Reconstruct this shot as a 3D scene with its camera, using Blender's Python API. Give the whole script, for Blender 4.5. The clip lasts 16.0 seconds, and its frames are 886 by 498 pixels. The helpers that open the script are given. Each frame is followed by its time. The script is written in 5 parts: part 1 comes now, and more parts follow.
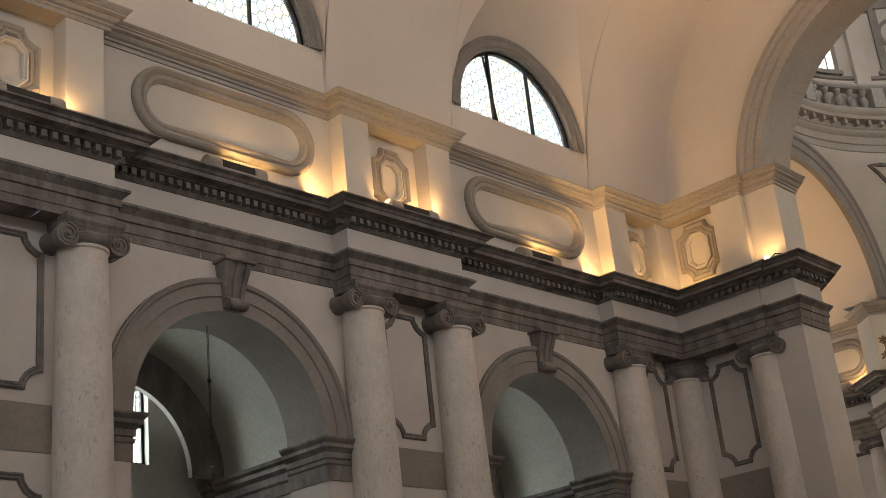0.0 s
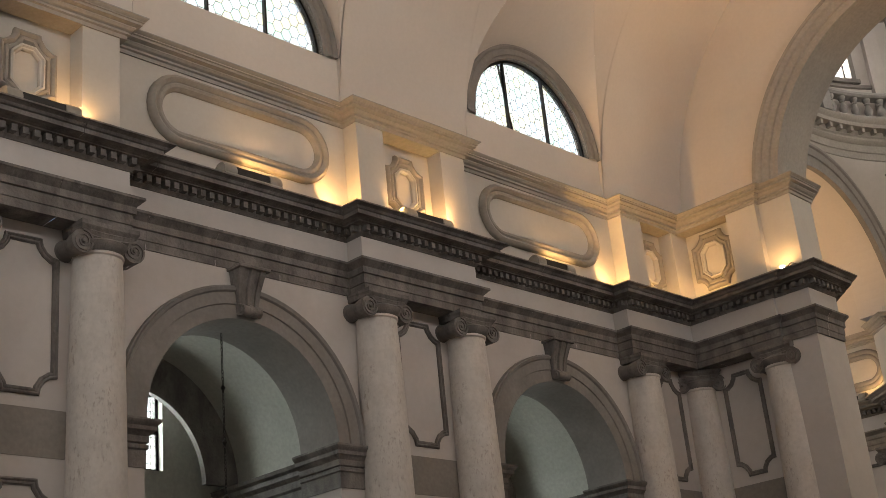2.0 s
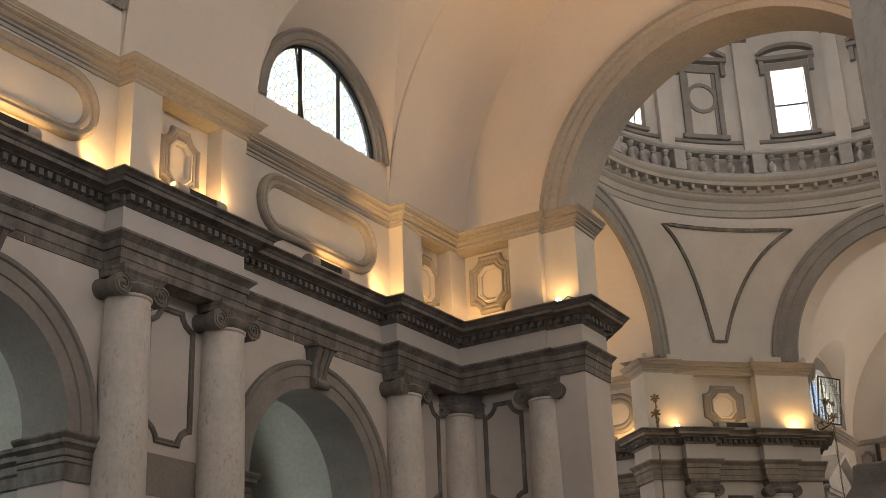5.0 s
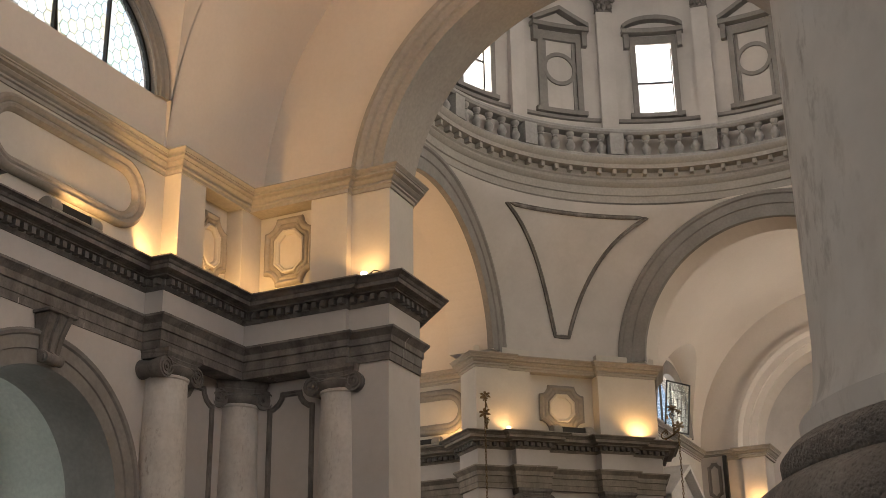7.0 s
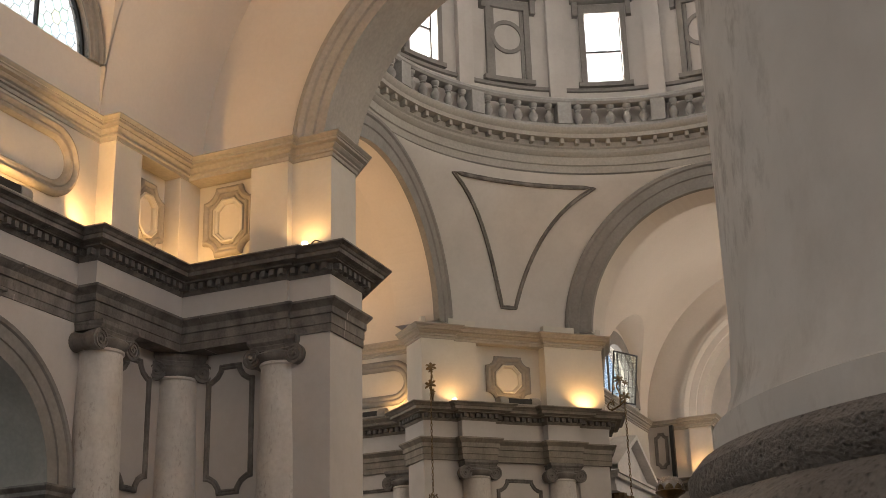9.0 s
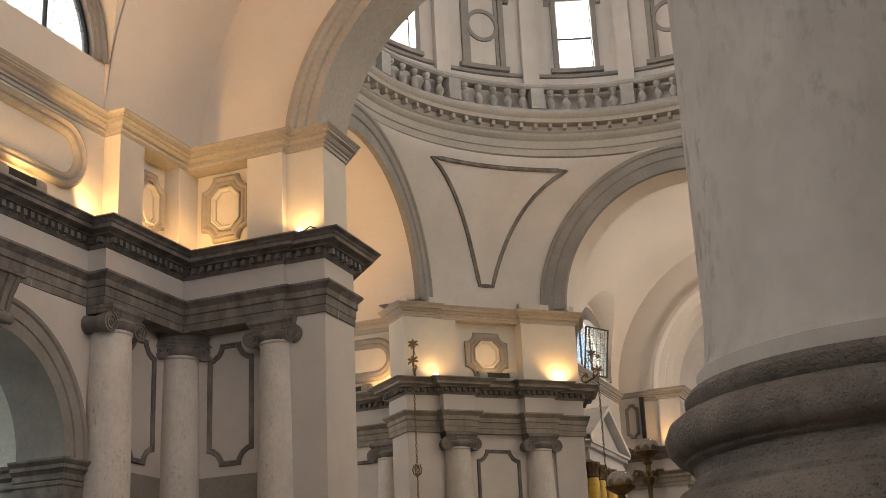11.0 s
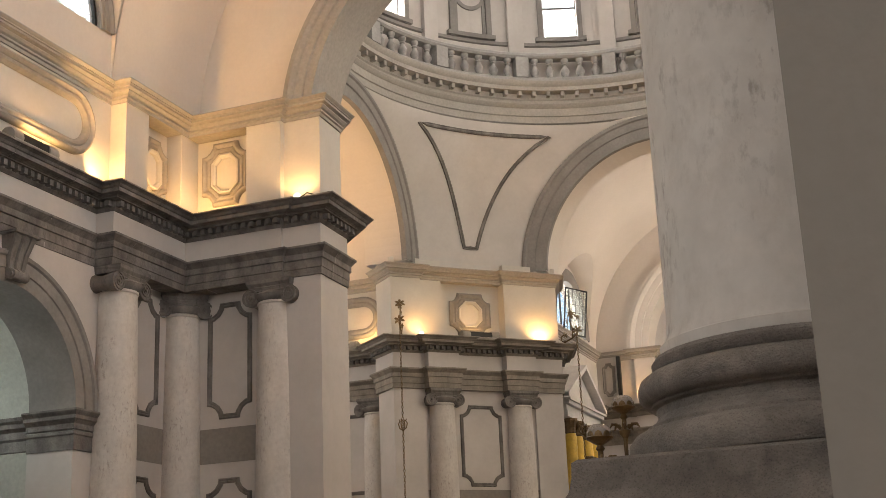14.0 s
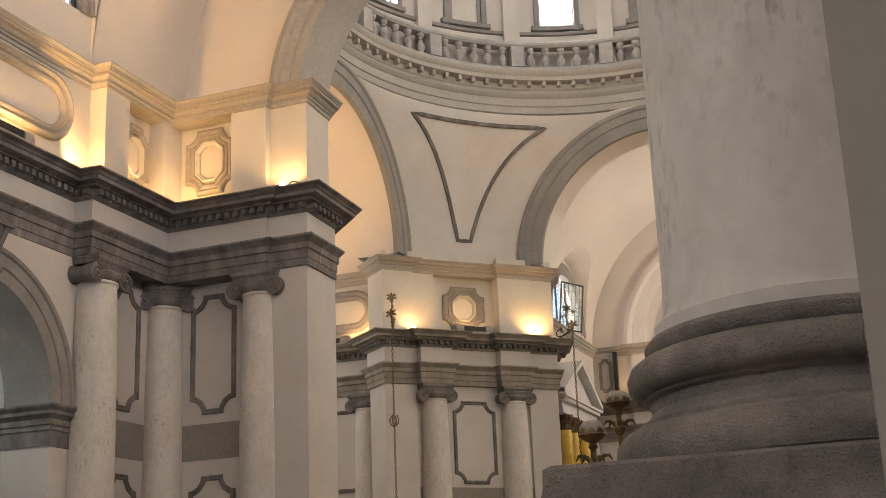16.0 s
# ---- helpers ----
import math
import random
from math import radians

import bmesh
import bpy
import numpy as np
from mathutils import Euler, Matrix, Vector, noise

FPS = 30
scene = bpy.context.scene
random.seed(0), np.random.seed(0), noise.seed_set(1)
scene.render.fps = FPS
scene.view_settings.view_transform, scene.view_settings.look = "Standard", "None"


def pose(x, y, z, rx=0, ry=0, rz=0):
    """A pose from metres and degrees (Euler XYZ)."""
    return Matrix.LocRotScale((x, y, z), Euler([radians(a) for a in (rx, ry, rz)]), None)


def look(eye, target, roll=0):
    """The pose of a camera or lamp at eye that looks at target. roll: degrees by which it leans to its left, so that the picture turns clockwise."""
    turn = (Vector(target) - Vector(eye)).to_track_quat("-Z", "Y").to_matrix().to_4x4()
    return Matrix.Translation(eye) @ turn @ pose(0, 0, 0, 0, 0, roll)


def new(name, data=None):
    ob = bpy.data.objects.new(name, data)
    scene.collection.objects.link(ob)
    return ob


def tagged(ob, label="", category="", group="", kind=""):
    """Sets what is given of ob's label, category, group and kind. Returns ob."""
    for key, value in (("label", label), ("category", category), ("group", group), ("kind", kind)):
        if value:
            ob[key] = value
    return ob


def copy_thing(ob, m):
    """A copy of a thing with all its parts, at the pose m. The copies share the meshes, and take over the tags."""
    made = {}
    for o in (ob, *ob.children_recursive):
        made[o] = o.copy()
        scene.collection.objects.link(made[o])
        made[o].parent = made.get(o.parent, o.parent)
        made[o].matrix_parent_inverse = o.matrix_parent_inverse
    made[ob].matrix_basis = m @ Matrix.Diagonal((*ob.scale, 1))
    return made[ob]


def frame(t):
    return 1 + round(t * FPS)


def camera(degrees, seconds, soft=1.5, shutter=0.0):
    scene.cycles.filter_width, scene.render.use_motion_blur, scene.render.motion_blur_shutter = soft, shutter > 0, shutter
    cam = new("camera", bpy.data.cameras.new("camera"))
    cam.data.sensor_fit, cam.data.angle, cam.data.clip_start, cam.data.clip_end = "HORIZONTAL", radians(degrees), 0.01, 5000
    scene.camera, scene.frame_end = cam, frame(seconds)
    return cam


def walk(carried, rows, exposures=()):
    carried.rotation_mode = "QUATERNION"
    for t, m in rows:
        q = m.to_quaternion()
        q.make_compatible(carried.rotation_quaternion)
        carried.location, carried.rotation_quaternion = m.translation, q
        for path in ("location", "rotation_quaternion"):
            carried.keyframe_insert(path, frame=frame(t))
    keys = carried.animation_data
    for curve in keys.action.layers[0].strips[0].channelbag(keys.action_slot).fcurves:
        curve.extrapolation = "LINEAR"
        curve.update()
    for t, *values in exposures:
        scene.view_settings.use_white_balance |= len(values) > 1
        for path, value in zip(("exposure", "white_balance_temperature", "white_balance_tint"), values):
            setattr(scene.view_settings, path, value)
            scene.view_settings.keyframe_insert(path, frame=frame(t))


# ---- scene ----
# A domed church: nave wall with chapels, crossing with drum, chancel beyond. x across the nave, y towards the crossing.
cam = camera(37.580, 16.0, soft=0.7)
walk(cam, [
    (0, pose(14.569, -13.682, 0.847, 111.219, 5.845, 44.470)),
    (0.5, pose(14.607, -13.660, 0.859, 111.125, 5.630, 44.579)),
    (1, pose(14.609, -13.665, 0.860, 111.176, 5.561, 44.514)),
    (1.5, pose(14.603, -13.666, 0.851, 111.377, 5.478, 44.633)),
    (2, pose(14.637, -13.660, 0.841, 111.615, 5.354, 45.111)),
    (2.5, pose(14.625, -13.637, 0.842, 111.665, 4.925, 45.484)),
    (3, pose(14.604, -13.598, 0.831, 111.526, 4.185, 45.243)),
    (3.5, pose(14.501, -13.550, 0.832, 111.579, 3.710, 43.583)),
    (4, pose(14.315, -13.548, 0.851, 111.742, 3.888, 40.737)),
    (4.5, pose(14.063, -13.472, 0.940, 111.329, 3.025, 36.293)),
    (5, pose(13.558, -12.633, 1.200, 111.342, 2.025, 32.723)),
    (7.5, pose(12.547, -7.902, 2.443, 110.436, 0.951, 25.582)),
    (8, pose(12.542, -7.868, 2.481, 109.997, 1.083, 25.071)),
    (8.5, pose(12.550, -7.889, 2.477, 109.672, 1.291, 24.536)),
    (9, pose(12.545, -7.868, 2.438, 109.413, 1.566, 24.171)),
    (11.5, pose(12.877, -9.520, 2.063, 108.062, 2.693, 22.876)),
    (12, pose(12.894, -9.513, 2.065, 107.846, 2.739, 22.816)),
    (12.5, pose(12.884, -9.574, 2.035, 107.644, 2.736, 22.575)),
    (13, pose(13.087, -10.463, 1.882, 107.066, 2.486, 22.024)),
    (13.5, pose(13.155, -10.683, 1.850, 106.633, 2.301, 21.832)),
    (14, pose(13.115, -10.613, 1.855, 106.406, 2.288, 21.935)),
    (14.5, pose(13.116, -10.624, 1.849, 106.232, 2.313, 21.954)),
    (15, pose(13.160, -10.667, 1.846, 106.070, 2.245, 21.875)),
    (15.5, pose(13.073, -10.349, 1.891, 106.085, 2.226, 21.841)),
    (16, pose(12.958, -9.847, 1.970, 106.233, 2.181, 21.804)),
], exposures=[(0.0, -0.15), (4.0, -0.13), (5.0, -0.15), (7.5, -0.15), (9.0, -0.05), (11.5, 0.38), (13.0, 0.55), (16.0, 0.61)])

# ---- world and light ----
SUN_EL, SUN_ROT = radians(40), radians(60)
world = bpy.data.worlds.new("world")
scene.world = world
world.use_nodes = True
wn = world.node_tree.nodes
sky = wn.new("ShaderNodeTexSky")
sky.sky_type, sky.sun_disc, sky.sun_elevation, sky.sun_rotation = "NISHITA", False, SUN_EL, SUN_ROT
wn["Background"].inputs[1].default_value = 0.15
world.node_tree.links.new(sky.outputs[0], wn["Background"].inputs[0])
sun = new("sun", bpy.data.lights.new("sun", "SUN"))
sun.data.energy, sun.data.angle, sun.data.color = 2.0, radians(0.5), (1.0, 0.95, 0.88)
sun.matrix_world = look((60, 40, 60), (0, 10, 0))


def area_lamp(name, at, target, sx, sy, watts, colour):
    d = bpy.data.lights.new(name, "AREA")
    d.shape, d.size, d.size_y, d.energy, d.color = "RECTANGLE", sx, sy, watts, colour
    ob = new(name, d)
    ob.matrix_world = look(at, target)
    return ob


def spot_lamp(name, at, target, watts, colour, angle=120, size=0.06):
    d = bpy.data.lights.new(name, "SPOT")
    d.energy, d.color, d.spot_size, d.spot_blend, d.shadow_soft_size = watts, colour, radians(angle), 0.6, size
    ob = new(name, d)
    ob.matrix_world = look(at, target)
    return ob


DAY = (1.0, 0.93, 0.84)
COOL = (1.0, 0.965, 0.92)
WARM = (1.0, 0.55, 0.19)
BAYS = (-9.34, -1.76, 5.82)
for yb in BAYS:
    area_lamp("window_daylight", (12.95, yb, 13.78), (6.0, yb, 12.0), 3.6, 1.85, 300 if yb < -5 else 380, COOL)
    spot_lamp("east_uplight", (12.2, yb, 10.1), (8.6, yb + 0.8, 18.1), {-9.34: 650, -1.76: 900, 5.82: 2500}[yb], WARM, 90, 0.15)
# added fill from the entrance end; there is no window behind it
area_lamp("entrance_fill", (6.2, -19.3, 11.0), (6.2, 0, 5.0), 6.0, 6.0, 640, COOL)
CX, CY = 6.0, 18.55            # axis of the crossing
for k in range(8):
    a = radians(66.3 + 45 * k)
    area_lamp("drum_daylight", (CX + 7.82 * math.cos(a), CY + 7.82 * math.sin(a), 20.65), (CX, CY, 20.1), 1.25, 2.4, 250, DAY)
# added fills in both transepts, whose end walls have no windows; the east one is warm
area_lamp("west_transept_fill", (-8.6, 19.5, 11.0), (0, 19.5, 10.0), 4.0, 4.0, 220, DAY)
area_lamp("east_transept_warm_fill", (19.0, 19.5, 11.0), (0, 20.5, 10.0), 4.0, 4.0, 560, (1.0, 0.82, 0.58))
area_lamp("chancel_daylight", (11.6, 34.0, 14.0), (3.0, 34.0, 13.0), 3.6, 1.8, 480, DAY)
# added fill behind the camera to brighten the chapel pier; no window is modelled there
area_lamp("chapel_daylight", (19.3, -14.0, 5.0), (13.0, -12.0, 4.0), 2.0, 3.0, 110, DAY)

# ---- materials ----


def mat(name, base, var=0.12, rough=0.8, bump=0.15, scale=1.2, stain=None, stain_amount=0.0, metal=0.0, fine=14.0, streak=1.0, grain=0.35):
    m = bpy.data.materials.new(name)
    m.use_nodes = True
    n, l = m.node_tree.nodes, m.node_tree.links
    p = n["Principled BSDF"]
    tc = n.new("ShaderNodeTexCoord")
    mp = n.new("ShaderNodeMapping")
    mp.inputs["Scale"].default_value = (1, 1, streak)
    l.new(tc.outputs["Object"], mp.inputs[0])
    big, small = n.new("ShaderNodeTexNoise"), n.new("ShaderNodeTexNoise")
    big.inputs["Scale"].default_value, big.inputs["Detail"].default_value = scale, 6
    small.inputs["Scale"].default_value, small.inputs["Detail"].default_value = fine, 8
    l.new(mp.outputs[0], big.inputs["Vector"]), l.new(tc.outputs["Object"], small.inputs["Vector"])
    ramp = n.new("ShaderNodeValToRGB")
    lo, hi = [max(0, c * (1 - var)) for c in base], [min(1, c * (1 + var)) for c in base]
    ramp.color_ramp.elements[0].position, ramp.color_ramp.elements[1].position = 0.3, 0.7
    ramp.color_ramp.elements[0].color, ramp.color_ramp.elements[1].color = (*lo, 1), (*hi, 1)
    l.new(big.outputs["Fac"], ramp.inputs[0])
    mul = n.new("ShaderNodeMix")
    mul.data_type, mul.blend_type = "RGBA", "MULTIPLY"
    mul.inputs["Factor"].default_value = grain
    l.new(ramp.outputs[0], mul.inputs["A"]), l.new(small.outputs["Fac"], mul.inputs["B"])
    col = mul.outputs["Result"]
    if stain:
        sn = n.new("ShaderNodeTexNoise")
        sn.inputs["Scale"].default_value, sn.inputs["Detail"].default_value, sn.inputs["Roughness"].default_value = scale * 2.3, 10, 0.7
        l.new(mp.outputs[0], sn.inputs["Vector"])
        sr = n.new("ShaderNodeMapRange")
        sr.inputs["From Min"].default_value, sr.inputs["From Max"].default_value, sr.inputs["To Max"].default_value = 0.5, 0.72, stain_amount
        l.new(sn.outputs["Fac"], sr.inputs["Value"])
        sm = n.new("ShaderNodeMix")
        sm.data_type = "RGBA"
        sm.inputs["B"].default_value = (*stain, 1)
        l.new(sr.outputs[0], sm.inputs["Factor"]), l.new(col, sm.inputs["A"])
        col = sm.outputs["Result"]
    l.new(col, p.inputs["Base Color"])
    p.inputs["Roughness"].default_value, p.inputs["Metallic"].default_value = rough, metal
    bp = n.new("ShaderNodeBump")
    bp.inputs["Strength"].default_value, bp.inputs["Distance"].default_value = bump, 0.02
    l.new(small.outputs["Fac"], bp.inputs["Height"]), l.new(bp.outputs[0], p.inputs["Normal"])
    return m


PLASTER = mat("plaster", (0.521, 0.486, 0.460), 0.08, 0.85, 0.05, 0.9, (0.43, 0.395, 0.36), 0.4, fine=9, grain=0.1)
VAULT = mat("vault_plaster", (0.625, 0.564, 0.504), 0.05, 0.9, 0.015, 0.4, (0.55, 0.47, 0.42), 0.2, grain=0.1)
STONE = mat("grey_stone", (0.185, 0.167, 0.154), 0.42, 0.75, 0.45, 3.0, (0.055, 0.05, 0.046), 0.75, fine=22, streak=0.5)
# the grey stone again, lighter and warmer: cream light on the far pier, as colour
CREAM_LIT_STONE = mat("cream_lit_stone", (0.27, 0.236, 0.196), 0.25, 0.75, 0.3, 3.0, (0.10, 0.085, 0.07), 0.6, fine=22, streak=0.5)
STUCCO = mat("grey_stucco", (0.265, 0.246, 0.23), 0.12, 0.8, 0.06, 1.4, (0.2, 0.18, 0.16), 0.35)
LIGHT_STUCCO = mat("beige_stucco", (0.40, 0.37, 0.335), 0.07, 0.8, 0.1, 1.4, (0.32, 0.285, 0.245), 0.3)
PANEL_STUCCO = mat("panel_stucco", (0.35, 0.315, 0.275), 0.1, 0.8, 0.1, 1.4, (0.22, 0.195, 0.17), 0.4)
BAND = mat("taupe_band", (0.27, 0.245, 0.22), 0.08, 0.85, 0.1, 1.0)
SHAFT = mat("column_stucco", (0.60, 0.56, 0.52), 0.08, 0.7, 0.08, 3.4, (0.40, 0.36, 0.32), 0.55, streak=0.6, grain=0.25)
# dull scuffs and damp marks on the shafts
sn_, sl_ = SHAFT.node_tree.nodes, SHAFT.node_tree.links
scuff_tc, scuff_mp, scuff, scuff_r, scuff_area, scuff_ar, scuff_x, scuff_m = [sn_.new("ShaderNode" + k) for k in ("TexCoord", "Mapping", "TexNoise", "MapRange", "TexNoise", "MapRange", "Math", "Mix")]
scuff_mp.inputs["Scale"].default_value = (1, 1, 0.45)
scuff.inputs["Scale"].default_value, scuff.inputs["Detail"].default_value, scuff.inputs["Roughness"].default_value = 19, 6, 0.68
scuff_r.inputs["From Min"].default_value, scuff_r.inputs["From Max"].default_value = 0.53, 0.66
scuff_area.inputs["Scale"].default_value, scuff_area.inputs["Detail"].default_value = 2.2, 4
scuff_ar.inputs["From Min"].default_value, scuff_ar.inputs["From Max"].default_value = 0.42, 0.62
scuff_x.operation = "MULTIPLY"
scuff_m.data_type = "RGBA"
scuff_m.inputs["B"].default_value = (0.26, 0.225, 0.195, 1)
sl_.new(scuff_tc.outputs["Object"], scuff_mp.inputs[0])
for node, rng_node in ((scuff, scuff_r), (scuff_area, scuff_ar)):
    sl_.new(scuff_mp.outputs[0], node.inputs["Vector"]), sl_.new(node.outputs["Fac"], rng_node.inputs["Value"])
sl_.new(scuff_r.outputs[0], scuff_x.inputs[0]), sl_.new(scuff_ar.outputs[0], scuff_x.inputs[1])
half = sn_.new("ShaderNodeMath")
half.operation, half.inputs[1].default_value = "MULTIPLY", 0.75
sl_.new(scuff_x.outputs[0], half.inputs[0]), sl_.new(half.outputs[0], scuff_m.inputs["Factor"])
sl_.new(sn_["Principled BSDF"].inputs["Base Color"].links[0].from_socket, scuff_m.inputs["A"])
sl_.new(scuff_m.outputs["Result"], sn_["Principled BSDF"].inputs["Base Color"])
BASE = mat("dark_trachyte", (0.245, 0.214, 0.188), 0.36, 0.8, 0.55, 5.0, (0.09, 0.079, 0.071), 0.75, fine=130)
bn, bl = BASE.node_tree.nodes, BASE.node_tree.links
pit = bn.new("ShaderNodeTexVoronoi")
pit.inputs["Scale"].default_value = 130
pit_tc = bn.new("ShaderNodeTexCoord")
bl.new(pit_tc.outputs["Object"], pit.inputs["Vector"])
pit_r = bn.new("ShaderNodeMapRange")
pit_r.inputs["From Min"].default_value, pit_r.inputs["From Max"].default_value = 0.05, 0.4
bl.new(pit.outputs["Distance"], pit_r.inputs["Value"])
pit_b = bn.new("ShaderNodeBump")
pit_b.inputs["Strength"].default_value, pit_b.inputs["Distance"].default_value = 0.45, 0.010
bl.new(pit_r.outputs[0], pit_b.inputs["Height"])
bl.new(bn["Bump"].outputs[0], pit_b.inputs["Normal"])
bl.new(pit_b.outputs[0], bn["Principled BSDF"].inputs["Normal"])
pit_m = bn.new("ShaderNodeMix")
pit_m.data_type, pit_m.blend_type = "RGBA", "MULTIPLY"
pit_m.inputs["Factor"].default_value = 0.34
old_col = bn["Principled BSDF"].inputs["Base Color"].links[0].from_socket
bl.new(old_col, pit_m.inputs["A"]), bl.new(pit_r.outputs[0], pit_m.inputs["B"])
bl.new(pit_m.outputs["Result"], bn["Principled BSDF"].inputs["Base Color"])
# wall plaster darkened for the chapel pier: its shade is in the base colour
SHADED_PIER_PLASTER = mat("shaded_pier_plaster", (0.27, 0.243, 0.217), 0.03, 0.85, 0.06, 0.7, (0.22, 0.2, 0.18), 0.15, fine=30, grain=0.12)
ATTIC = mat("attic_plaster", (0.538, 0.504, 0.452), 0.07, 0.85, 0.04, 0.9, (0.45, 0.40, 0.34), 0.3, grain=0.1)
FLOOR = mat("floor_stone", (0.36, 0.30, 0.26), 0.2, 0.4, 0.1, 0.8)
IRON = mat("dark_iron", (0.03, 0.028, 0.026), 0.2, 0.5, 0.2, 4.0, metal=0.6)
BRASS = mat("aged_brass", (0.20, 0.14, 0.075), 0.35, 0.42, 0.4, 6.0, (0.06, 0.05, 0.04), 0.6, metal=0.9, fine=40)
HOUSING = mat("lamp_housing", (0.32, 0.29, 0.25), 0.1, 0.6, 0.1, 3.0)
YELLOW = mat("yellow_marble", (0.75, 0.48, 0.06), 0.2, 0.3, 0.1, 3.0, (0.5, 0.28, 0.05), 0.4)
WHITE = mat("white_marble", (0.66, 0.64, 0.62), 0.1, 0.4, 0.1, 2.0, (0.45, 0.43, 0.42), 0.4)


def glass_mat(name, tint, milky):
    m = bpy.data.materials.new(name)
    m.use_nodes = True
    n, l = m.node_tree.nodes, m.node_tree.links
    n.remove(n["Principled BSDF"])
    info = n.new("ShaderNodeObjectInfo")
    ramp = n.new("ShaderNodeValToRGB")
    ramp.color_ramp.interpolation = "CONSTANT"
    for i, c in enumerate(tint):
        e = ramp.color_ramp.elements[i] if i < 2 else ramp.color_ramp.elements.new(i / len(tint))
        e.position, e.color = i / len(tint), (*c, 1)
    l.new(info.outputs["Random"], ramp.inputs[0])
    tr, tl, mix = n.new("ShaderNodeBsdfTransparent"), n.new("ShaderNodeBsdfTranslucent"), n.new("ShaderNodeMixShader")
    gl, mix2 = n.new("ShaderNodeBsdfGlossy"), n.new("ShaderNodeMixShader")
    gl.inputs["Roughness"].default_value = 0.15
    mix.inputs[0].default_value, mix2.inputs[0].default_value = milky, 0.04
    l.new(ramp.outputs[0], tr.inputs[0]), l.new(ramp.outputs[0], tl.inputs[0])
    l.new(tr.outputs[0], mix.inputs[1]), l.new(tl.outputs[0], mix.inputs[2])
    l.new(mix.outputs[0], mix2.inputs[1]), l.new(gl.outputs[0], mix2.inputs[2])
    l.new(mix2.outputs[0], n["Material Output"].inputs[0])
    return m


GLASS = glass_mat("bottle_glass", [(0.9, 0.95, 0.9), (0.85, 0.92, 0.98), (0.97, 0.93, 0.75), (0.93, 0.97, 0.97), (0.8, 0.93, 0.86), (0.97, 0.97, 0.95)], 0.05)
CLEAR = glass_mat("clear_glass", [(0.97, 0.97, 0.97), (0.94, 0.96, 0.97)], 0.05)
BOWL = bpy.data.materials.new("lamp_bowl_glass")
BOWL.use_nodes = True
BOWL.node_tree.nodes["Principled BSDF"].inputs["Base Color"].default_value = (0.75, 0.7, 0.66, 1)
BOWL.node_tree.nodes["Principled BSDF"].inputs["Roughness"].default_value = 0.12
BOWL.node_tree.nodes["Principled BSDF"].inputs["Transmission Weight"].default_value = 0.7
LIT = bpy.data.materials.new("lit_bulb")
LIT.use_nodes = True
LIT.node_tree.nodes["Principled BSDF"].inputs["Emission Color"].default_value = (1, 0.85, 0.6, 1)
LIT.node_tree.nodes["Principled BSDF"].inputs["Emission Strength"].default_value = 12

OUTSIDE = bpy.data.materials.new("bright_outdoors")
OUTSIDE.use_nodes = True
OUTSIDE.node_tree.nodes["Principled BSDF"].inputs["Base Color"].default_value = (0, 0, 0, 1)
OUTSIDE.node_tree.nodes["Principled BSDF"].inputs["Emission Color"].default_value = (0.95, 0.98, 1.0, 1)
OUTSIDE.node_tree.nodes["Principled BSDF"].inputs["Emission Strength"].default_value = 1.6
DRUMSTONE = mat("drum_stone", (0.40, 0.385, 0.37), 0.12, 0.8, 0.1, 2.0, (0.25, 0.24, 0.23), 0.4)

# ---- mesh helpers ----


def obj(name, bm, material, parent=None, smooth=False, **tags):
    bmesh.ops.recalc_face_normals(bm, faces=bm.faces)
    me = bpy.data.meshes.new(name)
    bm.to_mesh(me)
    bm.free()
    me.materials.append(material)
    if smooth:
        me.polygons.foreach_set("use_smooth", [True] * len(me.polygons))
        me.set_sharp_from_angle(angle=radians(38))
    ob = new(name, me)
    if parent:
        ob.parent = parent
    return tagged(ob, **tags)


def part(name, bm, material, parent, label="", smooth=True):
    return obj(name, bm, material, parent, smooth, label=label)


def thing(name, label, category, group="", kind=""):
    return tagged(new(name), label, category, group, kind)


def box(bm, x0, x1, y0, y1, z0, z1, bevel=0.0):
    r = bmesh.ops.create_cube(bm, size=1)
    bmesh.ops.scale(bm, vec=(abs(x1 - x0), abs(y1 - y0), abs(z1 - z0)), verts=r["verts"])
    bmesh.ops.translate(bm, vec=((x0 + x1) / 2, (y0 + y1) / 2, (z0 + z1) / 2), verts=r["verts"])
    if bevel:
        es = {e for v in r["verts"] for e in v.link_edges}
        bmesh.ops.bevel(bm, geom=list(es), offset=bevel, segments=2, affect="EDGES", profile=0.5)
    return bm


def boxbm(*a, **k):
    return box(bmesh.new(), *a, **k)


def grid(bm, pts, close_u=False):
    """pts[i][j] -> quads."""
    vs = [[bm.verts.new(p) for p in row] for row in pts]
    n = len(vs)
    for i in range(n if close_u else n - 1):
        a, b = vs[i], vs[(i + 1) % n]
        for j in range(len(a) - 1):
            try:
                bm.faces.new((a[j], a[j + 1], b[j + 1], b[j]))
            except ValueError:
                pass
    return bm


def lathe(bm, profile, c=(0, 0, 0), seg=32, a0=0.0, a1=2 * math.pi):
    full = abs(a1 - a0 - 2 * math.pi) < 1e-6
    n = seg if full else seg + 1
    pts = [[(c[0] + r * math.cos(a0 + (a1 - a0) * i / seg), c[1] + r * math.sin(a0 + (a1 - a0) * i / seg), c[2] + z) for r, z in profile] for i in range(n)]
    return grid(bm, pts, full)


